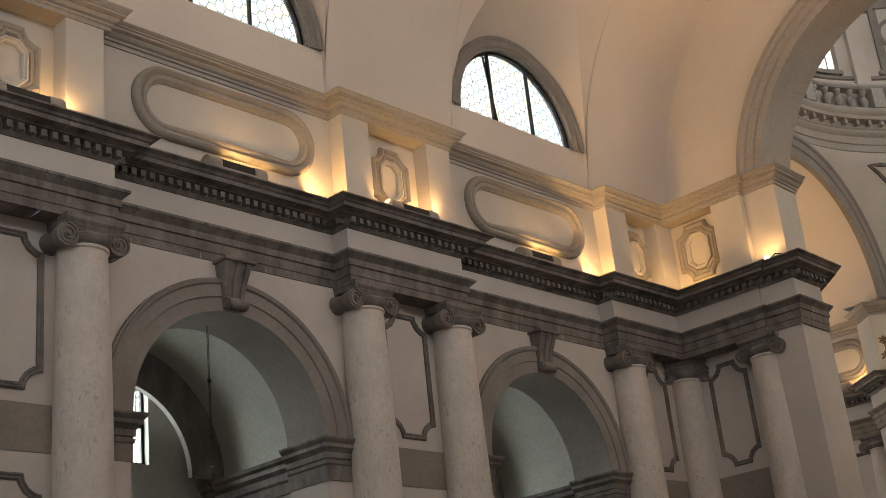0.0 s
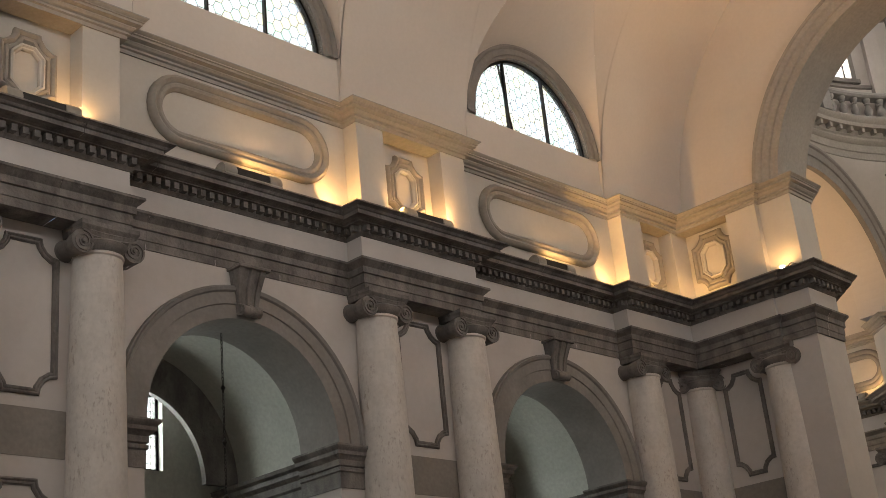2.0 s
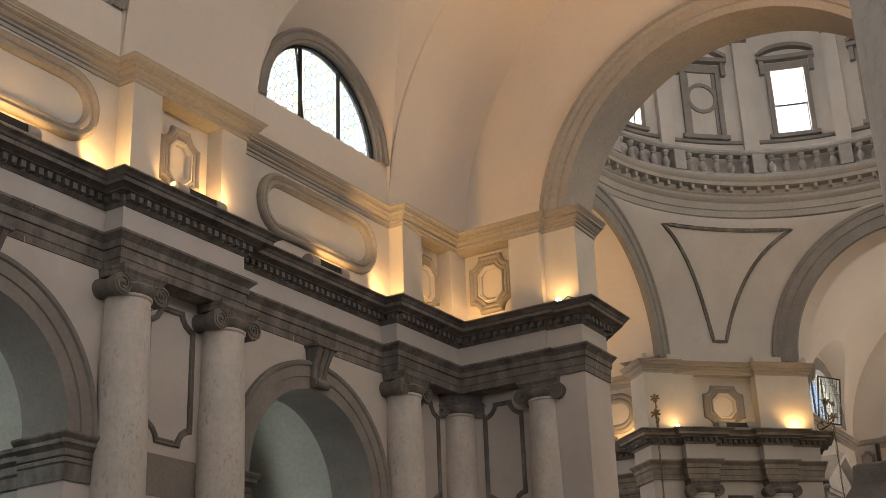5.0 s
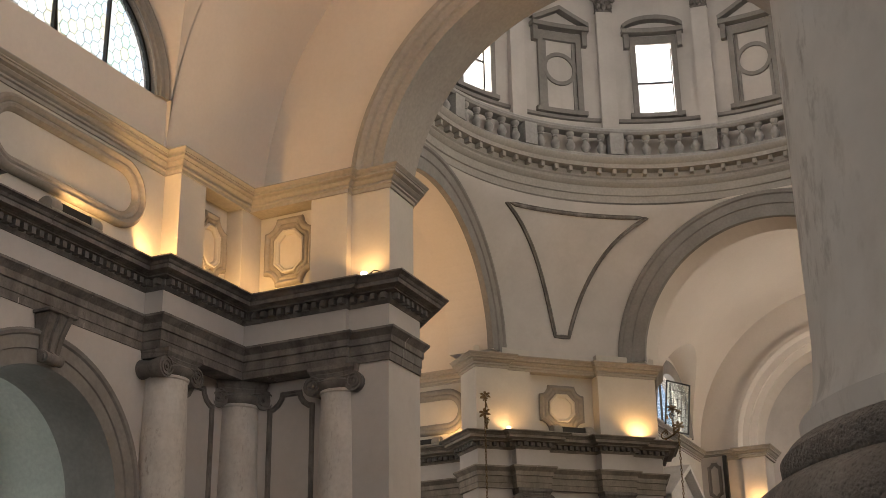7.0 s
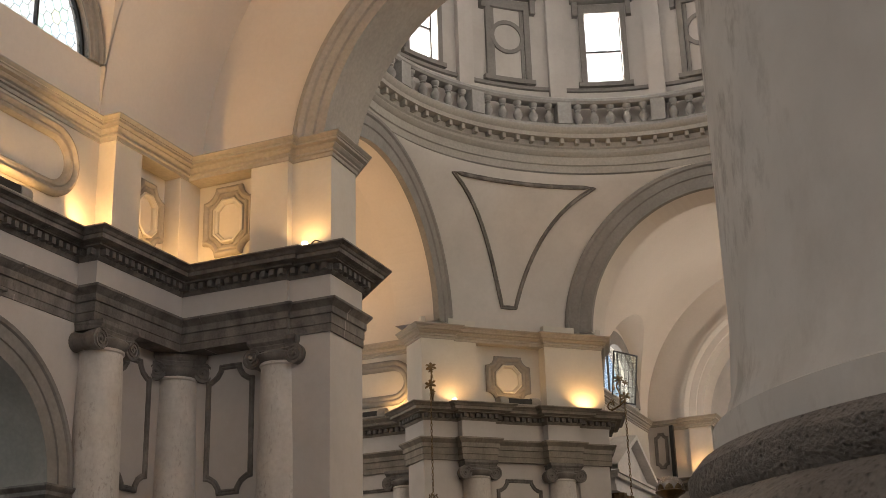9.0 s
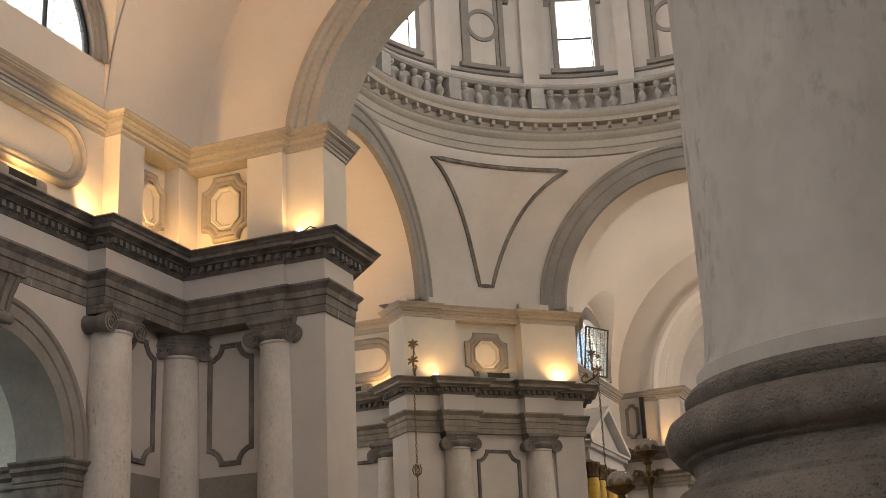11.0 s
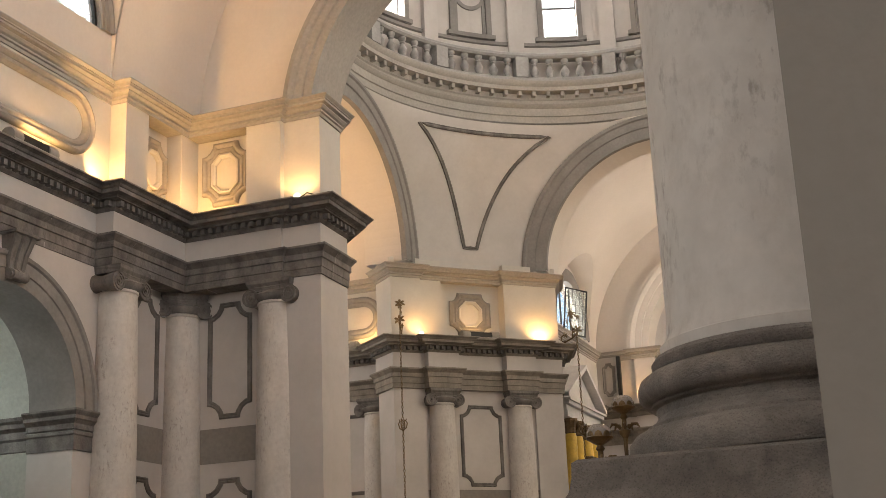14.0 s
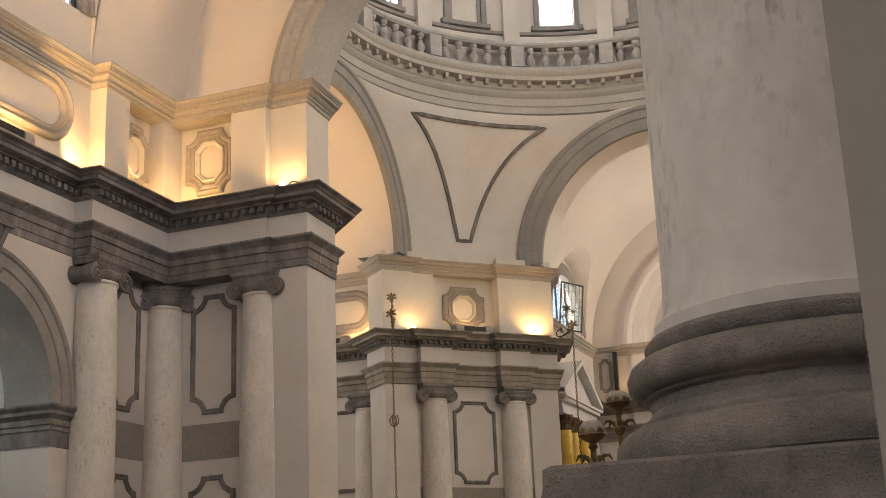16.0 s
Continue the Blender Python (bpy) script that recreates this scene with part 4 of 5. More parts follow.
part("pier_body", prism(bmesh.new(), poly, 0, 9.4), PLASTER, far, smooth=False)
poly2 = [(-9.0, 24.3), (-9.0, 23.4), (-2.0, 23.4), (-2.0, 22.75), D(0.0, 0.0), D(0.92, 0.0), D(0.92, -0.12), D(1.6, -0.12), D(1.6, -0.38), D(3.55, -0.38), D(3.55, 0.0), D(5.29, 0.0), (2.1, 26.96), (KX, 27.16), (KX, KY + 0.5), (-0.4, KY + 0.5), (-0.4, 24.3)]
part("pier_attic", prism(bmesh.new(), poly2, 9.8, 12.2), ATTIC, far, smooth=False)
att_far = [(-9.0, 23.4), (-2.0, 23.4), (-2.0, 22.75), D(0.0, 0.0), D(0.92, 0.0), D(0.95, -0.12), D(3.52, -0.12), D(3.55, 0.0), D(5.29, 0.0), (2.1, 27.06), (KX, 27.26), (KX, KY - 0.02), (1.9, KY - 0.02), (1.9, KY - 0.2), (2.8, KY - 0.2), (2.8, KY + 1.3)]
part("attic_cornice", sweep(bmesh.new(), att_far, ATT_COR), LIGHT_STUCCO, far, "grey-beige moulded cornice", False)
FD = wall_frame((*D(0, -0.38), 0), (1, 1), (1, -1))
attic_octagon(far, FD, 2.6, 1.3, 1.25, 10.72, STUCCO)
FD2 = wall_frame((*D(0, -0.06), 0), (1, 1), (1, -1))
panel_on(far, plaque(1.3, 2.28, 2.65, 6.85, 0.27), FD2, 0.10, 0.05, STONE)
part("band", sweep(bmesh.new(), [D(0.93, -0.05), D(4.38, -0.05)], [(0, 5.0), (0.01, 5.0), (0.01, 5.62), (0, 5.62)]), BAND, far, "flat taupe band", False)
FT = wall_frame((0, 23.4, 0), (1, 0), (0, -1))
panel_on(far, stadium(3.4, 1.26, -3.8, 10.85), FT, 0.30, 0.10)
panel_on(far, plaque(2.1, 2.3, -3.2, 6.85, 0.3), FT, 0.10, 0.05, STONE)
for s in (1.43, 3.86):
    x, y = D(s, 0.0)
    copy_thing(first, pose(x, y, -0.01, 0, 0, -45))
copy_thing(first, pose(-2.4, 23.45, -0.01, 0, 0, -90))

# transept and chancel shells
obj("wall_transept_end", boxbm(-10.2, -9.0, 14.6, 24.6, 0, 18), PLASTER, kind="structure", label="plain plastered transept end wall")
bm = grid(bmesh.new(), [[(x, CY - 4.85 * math.cos(math.pi * k / 40), 11.9 + 4.85 * math.sin(math.pi * k / 40)) for k in range(41)] for x in (-9.1, -1.9)])
obj("ceiling_transept_vault", bm, VAULT, smooth=True, kind="structure", label="cream transept barrel vault")
bm = grid(bmesh.new(), [[(x, CY - 4.85 * math.cos(math.pi * k / 40), 11.9 + 4.85 * math.sin(math.pi * k / 40)) for k in range(41)] for x in (14.3, 21.0)])
obj("ceiling_transept_vault_east", bm, VAULT, smooth=True, kind="structure", label="cream transept barrel vault")
obj("ceiling_chancel_vault", lunette_vault(CX, CX - KX, 11.96, 26.6, KY, (29.2, 34.5), 2.4, 12.35, 0.3), VAULT, smooth=True, kind="structure", label="cream chancel vault with lunettes")
FCH = wall_frame((KX, 0, 0), (0, 1), (1, 0))
ch = obj("wall_chancel_west", arch_wall(26.4, KY, 12.25, 16.1, 0.5, [(34.5, 1.87, 12.25)], FCH), VAULT, kind="structure", label="cream chancel lunette wall with a window")
part("sill_wall", boxbm(KX - 0.5, KX, 26.4, KY, 11.9, 12.247), VAULT, ch, smooth=False)
part("window_surround", arch_band(34.5, 1.84, 2.3, 12.25, [(0, -0.2), (0, 0.04), (0.5, 0.07), (1, 0.07), (1, -0.02)], FCH), STUCCO, ch, "beige window surround")
chw = thing("window_21", "half-round leaded chancel window with one pane swung open", "window", kind="structure")
bm = bmesh.new()
bm.faces.new([bm.verts.new(FCH @ Vector((34.5 + 1.86 * math.cos(math.pi * k / 24), 12.25 + 1.86 * math.sin(math.pi * k / 24), -0.2))) for k in range(25)])
part("pane", bm, CLEAR, chw, smooth=False).visible_shadow = False
bm = bmesh.new()
for u in (-0.62, 0.62):
    box(bm, 34.5 + u - 0.03, 34.5 + u + 0.03, 12.25, 13.95, -0.2, -0.14)
box(bm, 32.64, 36.36, 12.25, 12.32, -0.2, -0.12)
bm.transform(FCH)
part("mullion", bm, IRON, chw, smooth=False)
area_lamp("chancel_window_daylight", (KX - 0.3, 34.5, 13.2), (6, 34.5, 13.15), 3.74, 1.9, 60, DAY)
bm = bmesh.new()
for a, b_, c, d in ((0, 1.2, 0, 0.05), (0, 1.2, 1.65, 1.7), (0, 0.05, 0.05, 1.65), (1.15, 1.2, 0.05, 1.65)):
    box(bm, a, b_, c, d, -0.02, 0.02)
for k in range(1, 6):
    box(bm, 0.2 * k - 0.006, 0.2 * k + 0.006, 0.05, 1.65, -0.006, 0.006)
    box(bm, 0.05, 1.15, 0.28 * k - 0.006, 0.28 * k + 0.006, -0.005, 0.005)
CAS = wall_frame((KX + 0.05, 33.3, 11.9), (0.42, 0.907), (0.907, -0.42)) @ pose(0, 0, 0, 8, 0, 0)
bm.transform(CAS)
cas = part("casement", bm, IRON, chw, "dark metal casement swung open", False)
bm = bmesh.new()
bm.faces.new([bm.verts.new(CAS @ Vector(p)) for p in ((0.03, 0.03, 0), (1.17, 0.03, 0), (1.17, 1.67, 0), (0.03, 1.67, 0))])
part("pane", bm, GLASS, cas, smooth=False).visible_shadow = False
FAP = wall_frame((0, KY, 0), (1, 0), (0, -1))
ap = obj("wall_apse_arch", arch_wall(KX - 0.5, 12.1, 11.96, 18.2, 1.2, [(CX, 3.5, 11.96)], FAP, 40), VAULT, kind="structure", label="cream apse arch wall")
part("archivolt", arch_band(CX, 3.46, 4.3, 11.96, BIG_ARCH, FAP, 48), VAULT, ap)
bm = lathe(bmesh.new(), [(3.9, 0), (3.9, 11.96)] + [(3.9 * math.cos(radians(t)), 11.96 + 3.9 * math.sin(radians(t))) for t in range(10, 91, 10)], (CX, KY + 1.2, 0), 32, 0, math.pi)
obj("wall_apse", bm, PLASTER, smooth=True, kind="structure", label="pale curved apse wall with half dome")
apw = obj("wall_chancel_north", boxbm(KX - 0.5, 2.75, KY, KY + 1.2, 0, 11.95), PLASTER, kind="structure", label="pale chancel end wall beside the apse")
part("pier_face", boxbm(1.95, 2.75, KY - 0.15, KY + 0.1, 0, 11.95), PLASTER, apw, smooth=False)
part("pier_face", boxbm(KX, 1.25, KY - 0.12, KY + 0.1, 9.8, 11.95), PLASTER, apw, smooth=False)
obj("wall_chancel_north_east", boxbm(9.65, 12.2, KY, KY + 1.2, 0, 11.95), PLASTER, kind="structure", label="pale chancel end wall beside the apse")

# closing walls on the camera's side
obj("wall_east", boxbm(RX, RX + 0.9, -7.25, 15.6, 0, 9.8), PLASTER, kind="structure", label="plain plastered nave wall in shade")
obj("wall_east_attic", boxbm(12.62, 14.3, -20, 11.0, 9.0, 11.9), ATTIC, kind="structure", label="plain plastered upper nave wall")
obj("pier_chapel", boxbm(12.84, RX + 2.6, -7.62, -7.253, 0, 9.0), SHADED_PIER_PLASTER, kind="structure", label="plastered chapel pier, its shade put into a darker taupe colour")
obj("wall_chapel_east", boxbm(19.5, 20.2, -20, 27, 0, 13), PLASTER, kind="structure", label="plain plastered outer chapel wall")
obj("ceiling_chapel_east", boxbm(12.7, 20.0, -20, -4, 8.95, 9.35), VAULT, kind="structure", label="plain cream chapel ceiling")
obj("wall_entrance", boxbm(-7, 20.2, -20.8, -20.0, 0, 20), PLASTER, kind="structure", label="plain plastered entrance wall")
obj("wall_crossing_east", boxbm(20.0, 21, 11, 28, 0, 18), PLASTER, kind="structure", label="plain plastered transept end wall")
obj("wall_chancel_east", boxbm(11.6, 12.4, 27.0, 44, 0, 12.3), PLASTER, kind="structure", label="plain plastered chancel wall")
obj("wall_transept_south", boxbm(-9.5, -1.8, 14.6, 15.6, 0, 12.1), PLASTER, kind="structure", label="plain plastered transept side wall")
bm = prism(bmesh.new(), [(2 * CX - x, y) for x, y in PIER], 0, 12.0)
obj("crossing_pier_east", bm, PLASTER, kind="structure", label="plain plastered crossing pier")
bm = prism(bmesh.new(), [(2 * CX - x, y) for x, y in ((-9, 24.3), (-2.0, 22.75), D(0, 0), D(5.29, 0), (2.08, 26.96), (1.2, 26.96), (1.2, 24.3))], 0, 12.0)
obj("crossing_pier_far_east", bm, PLASTER, kind="structure", label="plain plastered far crossing pier")
# unseen slab, added above the vault only to keep sky light out
obj("sky_blocker", boxbm(-9, 21, -20.8, 11.0, 19.45, 19.6), VAULT, kind="structure", label="unseen slab over the vault that blocks sky light")

# chapels behind the arches -----------------------------------------------
CH_COR = [(-0.1, 5.2), (0.0, 5.2), (0.02, 5.22), (0.02, 5.4), (0.06, 5.44), (0.06, 5.56), (0.14, 5.62), (0.14, 5.7), (0.2, 5.74), (0.22, 5.8), (-0.1, 5.82)]
CHAPEL = mat("chapel_plaster", (0.50, 0.50, 0.45), 0.08, 0.85, 0.06, 0.8, (0.36, 0.36, 0.33), 0.3)
for k, yb in enumerate(BAYS):
    chp = thing("chapel_%d" % (k + 1), "dim side chapel with greenish barrel vault and grey cornice", "chapel", kind="structure")
    for s in (-1, 1):
        part("chapel_wall", boxbm(-5.4, -1.8, yb + s * 2.3, yb + s * 2.6, 0, 5.9), CHAPEL, chp, smooth=False)
    bm = grid(bmesh.new(), [[(x, yb - 2.3 * math.cos(math.pi * q / 36), 5.82 + 2.3 * math.sin(math.pi * q / 36)) for q in range(37)] for x in (-5.2, -1.8)])
    part("chapel_vault", bm, CHAPEL, chp, "pale greenish barrel vault")
    part("chapel_cornice", sweep(bmesh.new(), [(-1.83, yb - 2.3), (-5.0, yb - 2.3), (-5.0, yb + 2.3), (-1.83, yb + 2.3)], CH_COR), STONE, chp, "dark grey chapel cornice", False)
    fb = wall_frame((-5.0, 0, 0), (0, 1), (1, 0))
    wy0, wy1, wz0, wz1 = yb - 0.16, yb + 1.08, 6.12, 7.55
    for y0, y1, z0, z1 in ((yb - 2.5, yb + 2.5, 0, wz0), (yb - 2.5, wy0, wz0, 8.4), (wy1, yb + 2.5, wz0, 8.4), (wy0, wy1, wz1, 8.4)):
        part("chapel_back_wall", boxbm(-5.15, -4.75, y0 + 0.001, y1 - 0.001, z0, z1), CHAPEL, chp, smooth=False)
    bm = arch_band(yb, 1.6, 2.32, 5.82, [(1, -0.12), (0, -0.12), (0, 0.0), (1, 0.0)], wall_frame((-4.2, 0, 0), (0, 1), (1, 0)))
    part("transverse_arch", bm, STONE, chp, "dark grey transverse arch")
    g = bmesh.new()
    g.faces.new([g.verts.new((-4.95, y, z)) for y, z in ((wy0, wz0), (wy1, wz0), (wy1, wz1), (wy0, wz1))])
    part("pane", g, CLEAR, chp, smooth=False).visible_shadow = False
    b = bmesh.new()
    for u in (wy0 + 0.03, (wy0 + wy1) / 2, wy1 - 0.03):
        box(b, -4.93, -4.89, u - 0.03, u + 0.03, wz0, wz1)
    for z in (wz0 + 0.03, 6.83, wz1 - 0.03):
        box(b, -4.93, -4.885, wy0, wy1, z - 0.025, z + 0.025)
    part("glazing_bar", b, IRON, chp, smooth=False)
    came = bmesh.new()
    for k in range(1, 9):
        box(came, -4.94, -4.935, wy0, wy1, wz0 + 0.16 * k - 0.005, wz0 + 0.16 * k + 0.005)
        box(came, -4.942, -4.937, wy0 + 0.138 * k - 0.005, wy0 + 0.138 * k + 0.005, wz0, wz1)
    part("lead_came", came, IRON, chp, "thin lead strips", False)
    area_lamp("chapel_window_daylight", (-5.1, yb + 0.46, 6.84), (-2, yb + 0.46, 6.2), 1.2, 1.4, 110, (0.92, 1.0, 0.95))

# fittings ------------------------------------------------------------------


def floodlight(x, y, z, rz, length=1.15):
    f = thing("floodlight", "long grey uplight with black louvre on the cornice", "uplight", "cornice uplights")
    h = length / 2
    bm = bmesh.new()
    box(bm, -0.16, 0.16, -h, h, 0, 0.05, 0.01)
    part("tray", bm, HOUSING, f, smooth=False)
    bm = bmesh.new()
    box(bm, -0.10, 0.12, -h + 0.16, h - 0.16, 0.055, 0.20, 0.01)
    part("louvre", bm, IRON, f, "black louvre", False)
    for s in (-1, 1):
        bm = lathe(bmesh.new(), [(0, -0.12), (0.15, -0.12), (0.16, -0.10), (0.16, 0.10), (0.15, 0.12), (0, 0.12)], seg=16)
        bm.transform(pose(0.0, s * (h - 0.12), 0.10, 90, 0, 0))
        part("end_cap", bm, HOUSING, f, "rounded grey end cap")
    f.matrix_basis = pose(x, y, z, 0, 0, rz)
    return f


for yb in BAYS:
    floodlight(-0.60, yb + 0.02, 9.815, 0)
for yc in P_CEN:
    floodlight(-0.30, yc - 0.05, 9.815, 0)
floodlight(*D(2.55, 0.35), 9.815, -45)
floodlight(-3.3, 23.0, 9.815, 90)


def bulb(x, y, z):
    f = thing("spot_bulb", "small lit spotlight bulb on a clip", "spotlight", "cornice spotlights")
    part("socket", lathe(bmesh.new(), [(0, 0), (0.05, 0), (0.05, 0.05), (0.03, 0.07)], seg=12), HOUSING, f)
    part("lens", lathe(bmesh.new(), [(0.03, 0.07), (0.06, 0.10), (0.055, 0.13), (0, 0.15)], seg=14), LIT, f, "glowing lens")
    f.matrix_basis = pose(x, y, z)
    return f


bulb(2.08, 10.22, 9.815)
bulb(*D(0.75, 0.35), 9.815)
SPOTS = [((-0.45, -7.6, 9.92), (-0.75, -6.8, 10.7), 47), ((-0.35, -4.95, 9.95), (-0.70, -4.85, 10.9), 27), ((-0.45, -0.05, 9.92), (-0.75, 0.8, 10.7), 47), ((-0.35, 2.62, 9.95), (-0.70, 2.72, 10.9), 27),
         ((-0.45, 7.65, 9.92), (-0.75, 8.5, 10.7), 47), ((-0.20, 9.4, 9.92), (-0.8, 9.9, 10.8), 30), ((0.1, 10.12, 9.92), (0.0, 10.8, 10.9), 22), ((2.04, 10.22, 10.0), (2.0, 10.6, 10.9), 22)]
for a, b, w in SPOTS:
    spot_lamp("uplight_beam", a, b, w * 1.5, WARM, 140)
spot_lamp("uplight_beam", (-0.28, 2.66, 10.02), (-0.82, 2.25, 10.8), 60, WARM, 140)
spot_lamp("uplight_beam", (-0.28, 1.36, 10.02), (-0.82, 1.75, 10.8), 25, WARM, 140)
spot_lamp("uplight_beam", (-0.30, 6.0, 10.08), (2.2, 11.0, 15.2), 320, WARM, 84, 0.12)
for y in (-1.74, 5.84):
    area_lamp("uplight_strip", (-0.55, y + 0.35, 10.05), (-0.6, y + 1.2, 13.0), 0.12, 0.8, 16, WARM)
for s, d, w in ((0.8, 0.35, 40), (2.6, 0.15, 26), (4.65, 0.3, 66)):
    spot_lamp("uplight_beam", (*D(s, d), 9.95), (*D(s + 0.05, -0.1), 10.8), w, WARM, 140)
spot_lamp("uplight_beam", (-2.3, 22.9, 9.95), (-2.4, 23.5, 11.0), 55, WARM, 140)
spot_lamp("transept_uplight", (-4.5, 15.9, 11.7), (-4.0, 21.0, 17.0), 900, WARM, 105, 0.2)
spot_lamp("uplight_beam", (2.4, KY - 0.5, 9.95), (2.4, KY - 0.1, 11.0), 55, WARM, 140)
spot_lamp("chancel_uplight", (10.5, 33.0, 10.2), (4.0, 35.0, 17.0), 640, (1.0, 0.72, 0.44), 140, 0.3)

# bright outdoors behind the windows
obj("backdrop_west", boxbm(-2.6, -2.5, -20, 11.5, 12.0, 19.0), OUTSIDE, kind="structure", label="plain bright overcast sky outside the nave windows")
obj("backdrop_chancel", boxbm(-1.6, -1.5, 27, 37.5, 12.0, 18.0), OUTSIDE, kind="structure", label="plain bright overcast sky outside the chancel window")
obj("backdrop_chapels", boxbm(-6.6, -6.5, -13, 9, 4.0, 10.0), OUTSIDE, kind="structure", label="plain bright overcast sky outside the chapel windows")
bm = lathe(bmesh.new(), [(9.6, 18.5), (9.6, 27.0)], (CX, CY, 0), 48)
obj("backdrop_drum", bm, OUTSIDE, kind="structure", label="plain bright overcast sky outside the drum windows")


def tube(bm, pts, r, seg=8):
    """A round bar through 3D points."""
    rows = []
    for i, p in enumerate(pts):
        a, b = Vector(pts[max(0, i - 1)]), Vector(pts[min(len(pts) - 1, i + 1)])
        t = (b - a).normalized()
        u = t.cross(Vector((0.3, 0.7, 0.6))).normalized()
        v = t.cross(u)
        rr = r[i] if isinstance(r, (list, tuple)) else r
        rows.append([Vector(p) + u * (rr * math.cos(2 * math.pi * k / seg)) + v * (rr * math.sin(2 * math.pi * k / seg)) for k in range(seg)] )
    rows = [row + [row[0]] for row in rows]
    return grid(bm, rows)


def flower(bm, c, r, tilt):
    """A six-petalled wrought flower."""
    m = Matrix.Translation(c) @ tilt
    for k in range(6):
        a = math.pi * k / 3
        d, s = Vector((math.cos(a), math.sin(a), 0)), Vector((-math.sin(a), math.cos(a), 0))
        rows = [[m @ (d * (r * f) + s * (r * w * sg) + Vector((0, 0, h * r))) for sg in (-1, 0, 1)] for f, w, h in ((0.1, 0.08, 0), (0.5, 0.24, 0.18), (0.85, 0.2, 0.16), (1.05, 0.03, 0.02))]
        grid(bm, rows)
    q = bmesh.ops.create_icosphere(bm, subdivisions=1, radius=r * 0.22)
    bmesh.ops.transform(bm, matrix=m, verts=q["verts"])


def chain(bm, x, y, z0, z1, link=0.09, r=0.009):
    z = z1
    k = 0
    while z > z0:
        ang = 0 if k % 2 else math.pi / 2
        pts = [(x + link * 0.26 * math.cos(t) * math.cos(ang), y + link * 0.26 * math.cos(t) * math.sin(ang), z - link / 2 + link * 0.55 * math.sin(t)) for t in [2 * math.pi * i / 8 for i in range(9)]]
        tube(bm, pts, r, 5)
        z -= link * 0.86
        k += 1


def lamp_bracket(x, y, lean, drop):
    """A wrought bracket with flowers on the cornice, from whose tip a lamp chain hangs."""
    b = thing("lamp_bracket", "gilt wrought-iron flower bracket with hanging chain on the cornice", "bracket", "flower brackets")
    dx, dy = lean
    bm = bmesh.new()
    tip = (x + dx * 0.45, y + dy * 0.45, 10.05)
    tube(bm, [(x, y, 9.82), (x + dx * 0.12, y + dy * 0.12, 9.86), (x + dx * 0.3, y + dy * 0.3, 9.92), (x + dx * 0.42, y + dy * 0.42, 10.0), tip], 0.025)
    tube(bm, [(x + dx * 0.3, y + dy * 0.3, 9.92), (x + dx * 0.32, y + dy * 0.32, 10.2), (x + dx * 0.22, y + dy * 0.22, 10.45), (x + dx * 0.3, y + dy * 0.3, 10.6)], 0.02)
    tube(bm, [(x + 0.1 * math.cos(t) * dx, y + 0.1 * math.cos(t) * dy, 9.95 + 0.1 * math.sin(t)) for t in [0.4 * i for i in range(14)]], 0.018)
    part("stem", bm, BRASS, b, "dark gilt stem")
    for (u, z, r, rot_) in ((0.46, 10.12, 0.16, (70, 20, 0)), (0.3, 10.62, 0.15, (60, -30, 40)), (0.12, 10.42, 0.10, (80, 10, 120)), (0.5, 10.5, 0.10, (50, 50, 10)), (0.05, 10.05, 0.09, (90, 0, 60))):
        f = bmesh.new()
        flower(f, (x + dx * u, y + dy * u, z), r, Euler([radians(q) for q in rot_]).to_matrix().to_4x4())
        part("flower", f, BRASS, b, "wrought flower", False)
    c = bmesh.new()
    chain(c, tip[0], tip[1], drop, 10.0)
    part("chain", c, BRASS, b, "thin brass chain")
    k = bmesh.new()
    for zz in (7.2,):
        for j in range(4):
            a = math.pi * j / 2
            tube(k, [(tip[0] + q * math.cos(a), tip[1] + q * math.sin(a), zz + h) for q, h in ((0.0, -0.12), (0.10, -0.05), (0.13, 0.07), (0.08, 0.14), (0.11, 0.18))], 0.018, 6)
    part("chain_ornament", k, BRASS, b, "gilt scrolled knot on the chain")
    return b


lamp_bracket(*D(0.1, 0.5), (0.3, -0.95), 3.0)
lamp_bracket(*D(5.2, 0.5), (0.95, -0.3), 3.0)
hc = thing("hanging_chain", "thin iron lamp chain hanging from the chapel arch", "chain")
bm = bmesh.new()
chain(bm, -1.4, -1.80, 3.0, 7.52, 0.07, 0.006)
part("chain", bm, IRON, hc)
for z in (6.62, 5.75, 4.9):
    part("knob", lathe(bmesh.new(), [(0, -0.05), (0.02, -0.04), (0.04, 0), (0.02, 0.04), (0, 0.05)], (-1.4, -1.80, z), 10), IRON, hc)


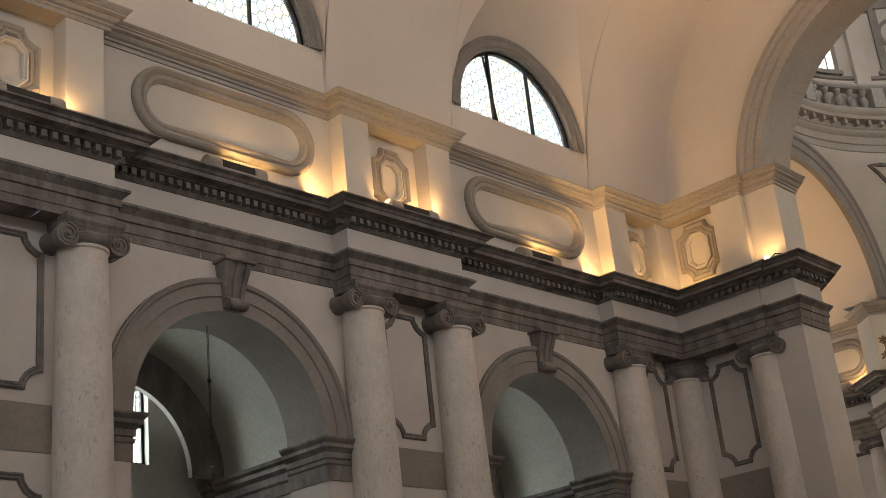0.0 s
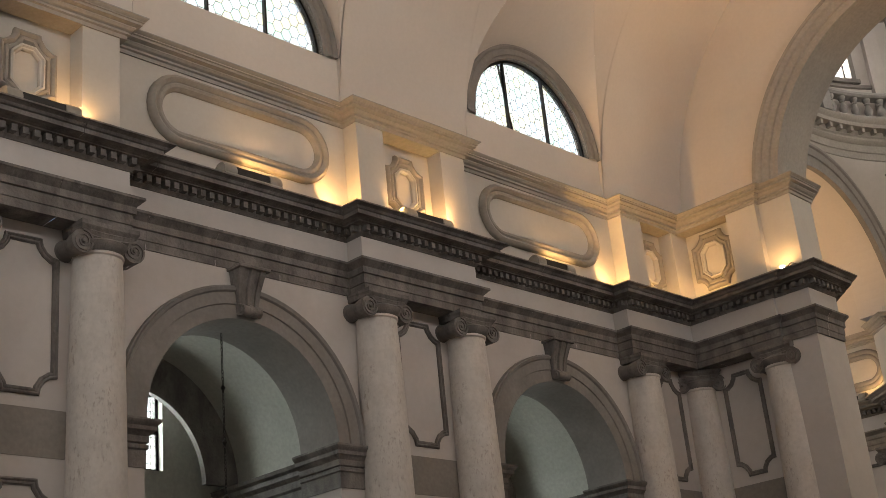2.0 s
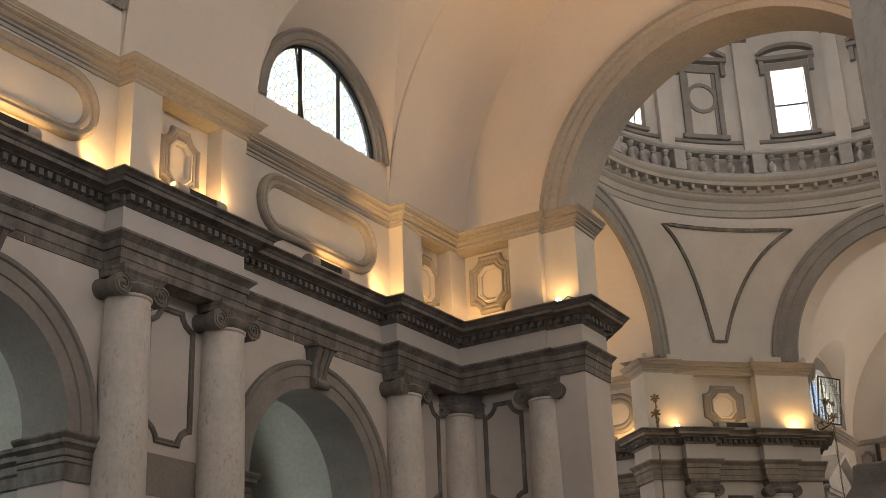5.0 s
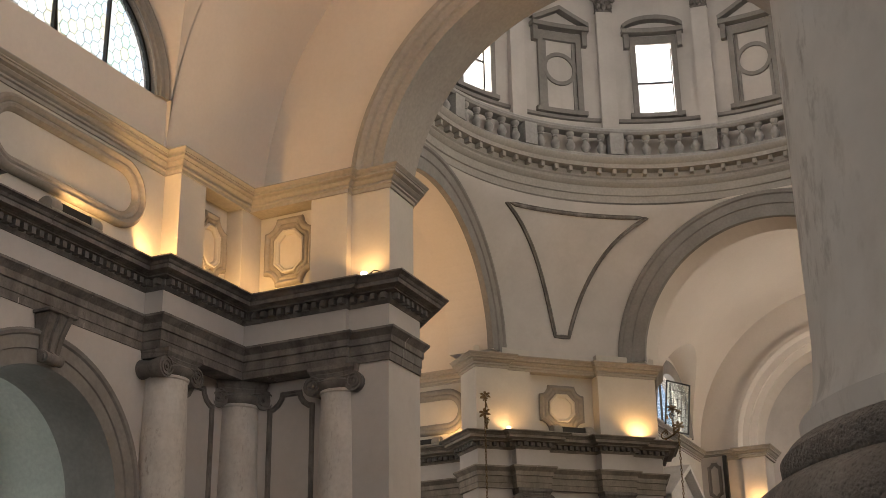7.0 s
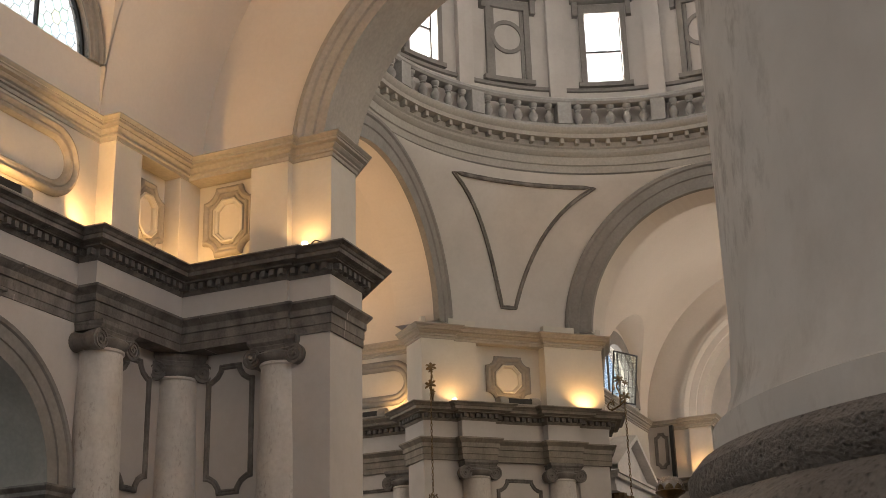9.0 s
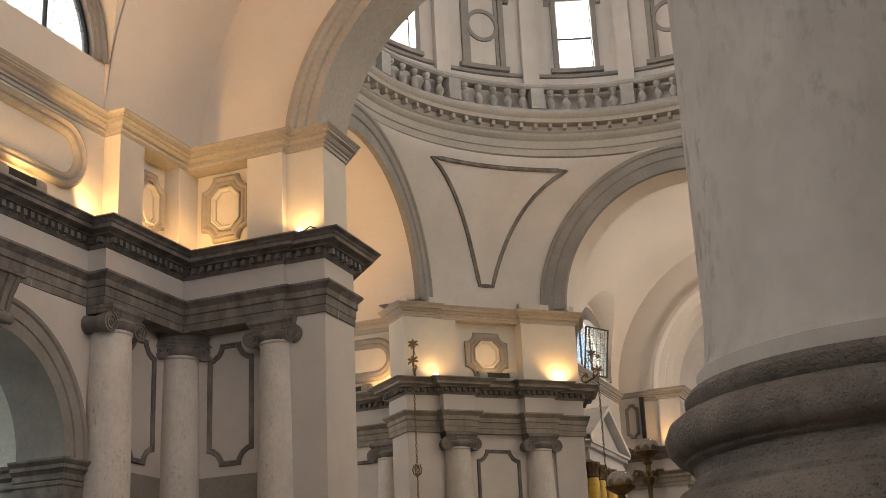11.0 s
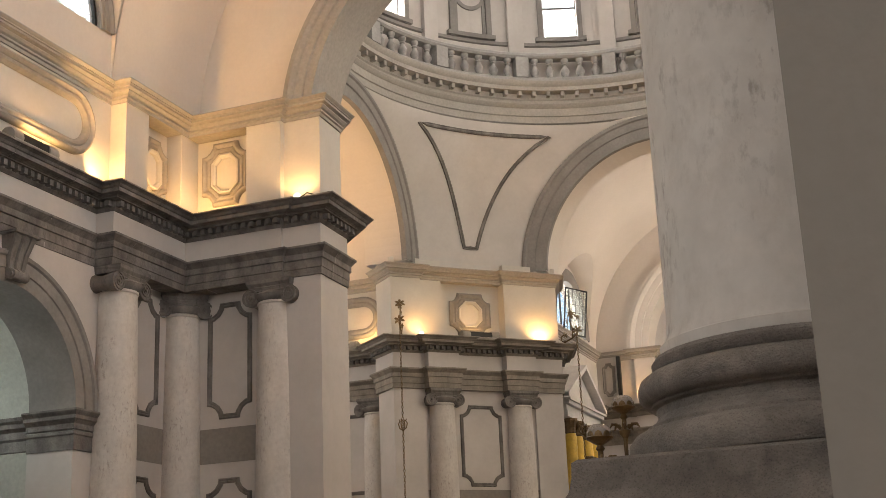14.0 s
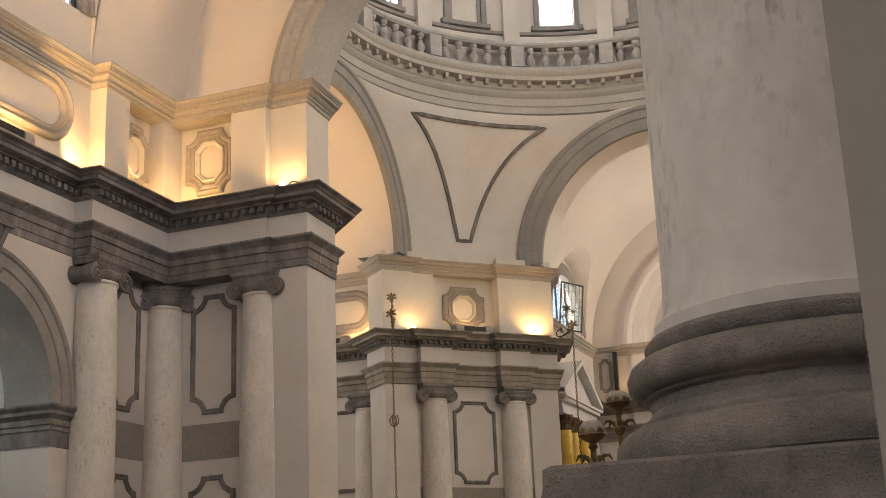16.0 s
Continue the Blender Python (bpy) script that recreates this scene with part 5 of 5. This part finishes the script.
def torch(x, y, z, s):
    """A brass processional lantern: pole, leafy knot, cup with crown rim and glass bowl."""
    t = thing("processional_lantern", "aged brass lantern on a pole with glass bowl and crown rim", "lantern", "brass lanterns")
    part("pole", lathe(bmesh.new(), [(0.05, 0), (0.03, 0.1), (0.025, z - 0.65 * s), (0.05 * s, z - 0.6 * s), (0.03, z - 0.55 * s)], (x, y, 0), 10), BRASS, t)
    part("knot", lathe(bmesh.new(), [(0.03, z - 0.56 * s), (0.11 * s, z - 0.48 * s), (0.12 * s, z - 0.42 * s), (0.05 * s, z - 0.36 * s), (0.045 * s, z - 0.2 * s), (0.08 * s, z - 0.16 * s), (0.05 * s, z - 0.1 * s)], (x, y, 0), 16), BRASS, t)
    lv = bmesh.new()
    for k in range(5):
        a = 2 * math.pi * k / 5
        tube(lv, [(x + q * s * math.cos(a), y + q * s * math.sin(a), z + h * s) for q, h in ((0.05, -0.42), (0.16, -0.30), (0.25, -0.30), (0.30, -0.38))], [0.02 * s, 0.035 * s, 0.03 * s, 0.006], 6)
    part("leaf", lv, BRASS, t)
    part("cup", lathe(bmesh.new(), [(0.05 * s, z - 0.1 * s), (0.12 * s, z - 0.06 * s), (0.22 * s, z), (0.235 * s, z + 0.03 * s), (0.21 * s, z + 0.05 * s), (0.2 * s, z + 0.03 * s)], (x, y, 0), 20), BRASS, t)
    cr = bmesh.new()
    for k in range(9):
        a = 2 * math.pi * k / 9
        w = 0.30
        rows = [[Vector((x + 0.215 * s * math.cos(a + w * sg * f), y + 0.215 * s * math.sin(a + w * sg * f), z + h * s)) for sg in (-1, 0, 1)] for f, h in ((1, 0.03), (0.97, 0.07), (0.7, 0.105), (0.15, 0.13))]
        grid(cr, rows)
    part("crown_rim", cr, BRASS, t, "pierced brass leaf rim", False)
    part("bowl", lathe(bmesh.new(), [(0.19 * s, z + 0.03 * s), (0.205 * s, z + 0.12 * s), (0.18 * s, z + 0.2 * s), (0.12 * s, z + 0.245 * s), (0.0, z + 0.26 * s)], (x, y, 0), 20), BOWL, t, "clear glass bowl")
    return t


torch(9.47, 4.4, 4.30, 0.62)
torch(9.66, 2.5, 3.70, 0.62)

# chancel side altar and fittings
alt = thing("side_altar", "white marble altar frame with pediment and yellow marble columns", "altar")
alt.location.z = 0.7
ax0 = KX + 0.05
part("altar_body", boxbm(ax0, ax0 + 0.25, 30.8, 35.4, -0.7, 7.6), WHITE, alt, smooth=False)
en = bmesh.new()
for z0, z1, d in ((7.9, 8.1, 0.62), (8.1, 8.3, 0.58), (8.3, 8.42, 0.72), (8.42, 8.5, 0.8)):
    box(en, ax0, ax0 + d, 31.1 - (d - 0.55), 35.2 + (d - 0.55), z0, z1 - 0.003)
part("altar_entablature", en, WHITE, alt, smooth=False)
pd = bmesh.new()
for d, h0 in ((0.5, 0.0), (0.8, 0.16)):
    t0 = [(30.9, 8.5), (35.4, 8.5), (33.15, 9.75)]
    if h0 == 0:
        rows = [[(ax0 + e, y, z) for y, z in t0 + t0[:1]] for e in (0, d)]
        grid(pd, rows)
        pd.faces.new([pd.verts.new((ax0 + d, y, z)) for y, z in t0])
    else:
        for (y0, z0), (y1, z1) in (((30.75, 8.5), (33.15, 9.8)), ((35.55, 8.5), (33.15, 9.8))):
            grid(pd, [[(ax0 + e, y, z + q) for e, q in ((0, 0), (d, 0), (d, 0.16), (0, 0.16))] for y, z in ((y0, z0), (y1, z1))])
part("pediment", pd, WHITE, alt, "white marble pediment", False)
for y in (31.8, 32.6, 33.8, 34.6):
    c = part("altar_column", lathe(bmesh.new(), [(0.2, 1.5), (0.2, 7.25), (0.17, 7.4)], (ax0 + 0.45, y, 0), 18), YELLOW, alt, "polished yellow marble shaft")
    part("altar_capital", lathe(bmesh.new(), [(0.17, 7.4), (0.2, 7.45), (0.19, 7.6), (0.24, 7.78), (0.27, 7.82), (0.27, 7.9)], (ax0 + 0.45, y, 0), 10), BRASS, c, "gilt leafy capital", False)
sp = thing("column_loudspeaker", "slim black column loudspeaker on the chancel wall", "loudspeaker")
part("cabinet", boxbm(1.28, 1.42, KY - 0.32, KY - 0.13, 9.9, 11.75, bevel=0.01), IRON, sp, smooth=False)
panel_on(apw, plaque(0.5, 1.3, 0.92, 10.9, 0.14), wall_frame((0, KY - 0.12, 0), (1, 0), (0, -1)), 0.12, 0.05)
for pth in ([(2.14, 10.2, 9.85), (2.35, 10.1, 9.9), (2.55, 10.3, 9.86), (2.75, 10.9, 9.84)], [(-0.2, 8.9, 9.83), (-0.15, 9.3, 9.88), (-0.2, 9.6, 9.83)]):
    cb = thing("cable", "loose dark lamp cable lying on the cornice", "cable", "cornice cables")
    part("wire", tube(bmesh.new(), pth, 0.012, 6), IRON, cb)

# dentils last ------------------------------------------------------------
def dentil_rows(path, a, b, step=0.165):
    """Places for dentils along segments a..b of an entablature path."""
    base = offset_path(path, 0.06)
    for i in range(a, b):
        p, q = Vector(base[i]), Vector(base[i + 1])
        d = q - p
        n = int(d.length / step)
        if n < 1:
            continue
        ang = math.degrees(math.atan2(d.y, d.x))
        for k in range(n):
            c = p + d * ((k + 0.5) / n)
            yield c.x, c.y, ang


dent = None
for x, y, ang in list(dentil_rows(ent_path, 1, 16)):
    if dent is None:
        dent = part("dentil", boxbm(-0.045, 0.045, -0.115, 0.0, 9.462, 9.566), STONE, cornice_w, smooth=False)
        dm = dent.data
    else:
        dent = new("dentil", dm)
        dent.parent = cornice_w
    dent.matrix_basis = pose(x, y, 0, 0, 0, ang)
for x, y, ang in list(dentil_rows(FAR, 0, 15)):
    dent = new("dentil", dm)
    dent.parent = cornice_far
    dent.matrix_basis = pose(x, y, 0, 0, 0, ang)
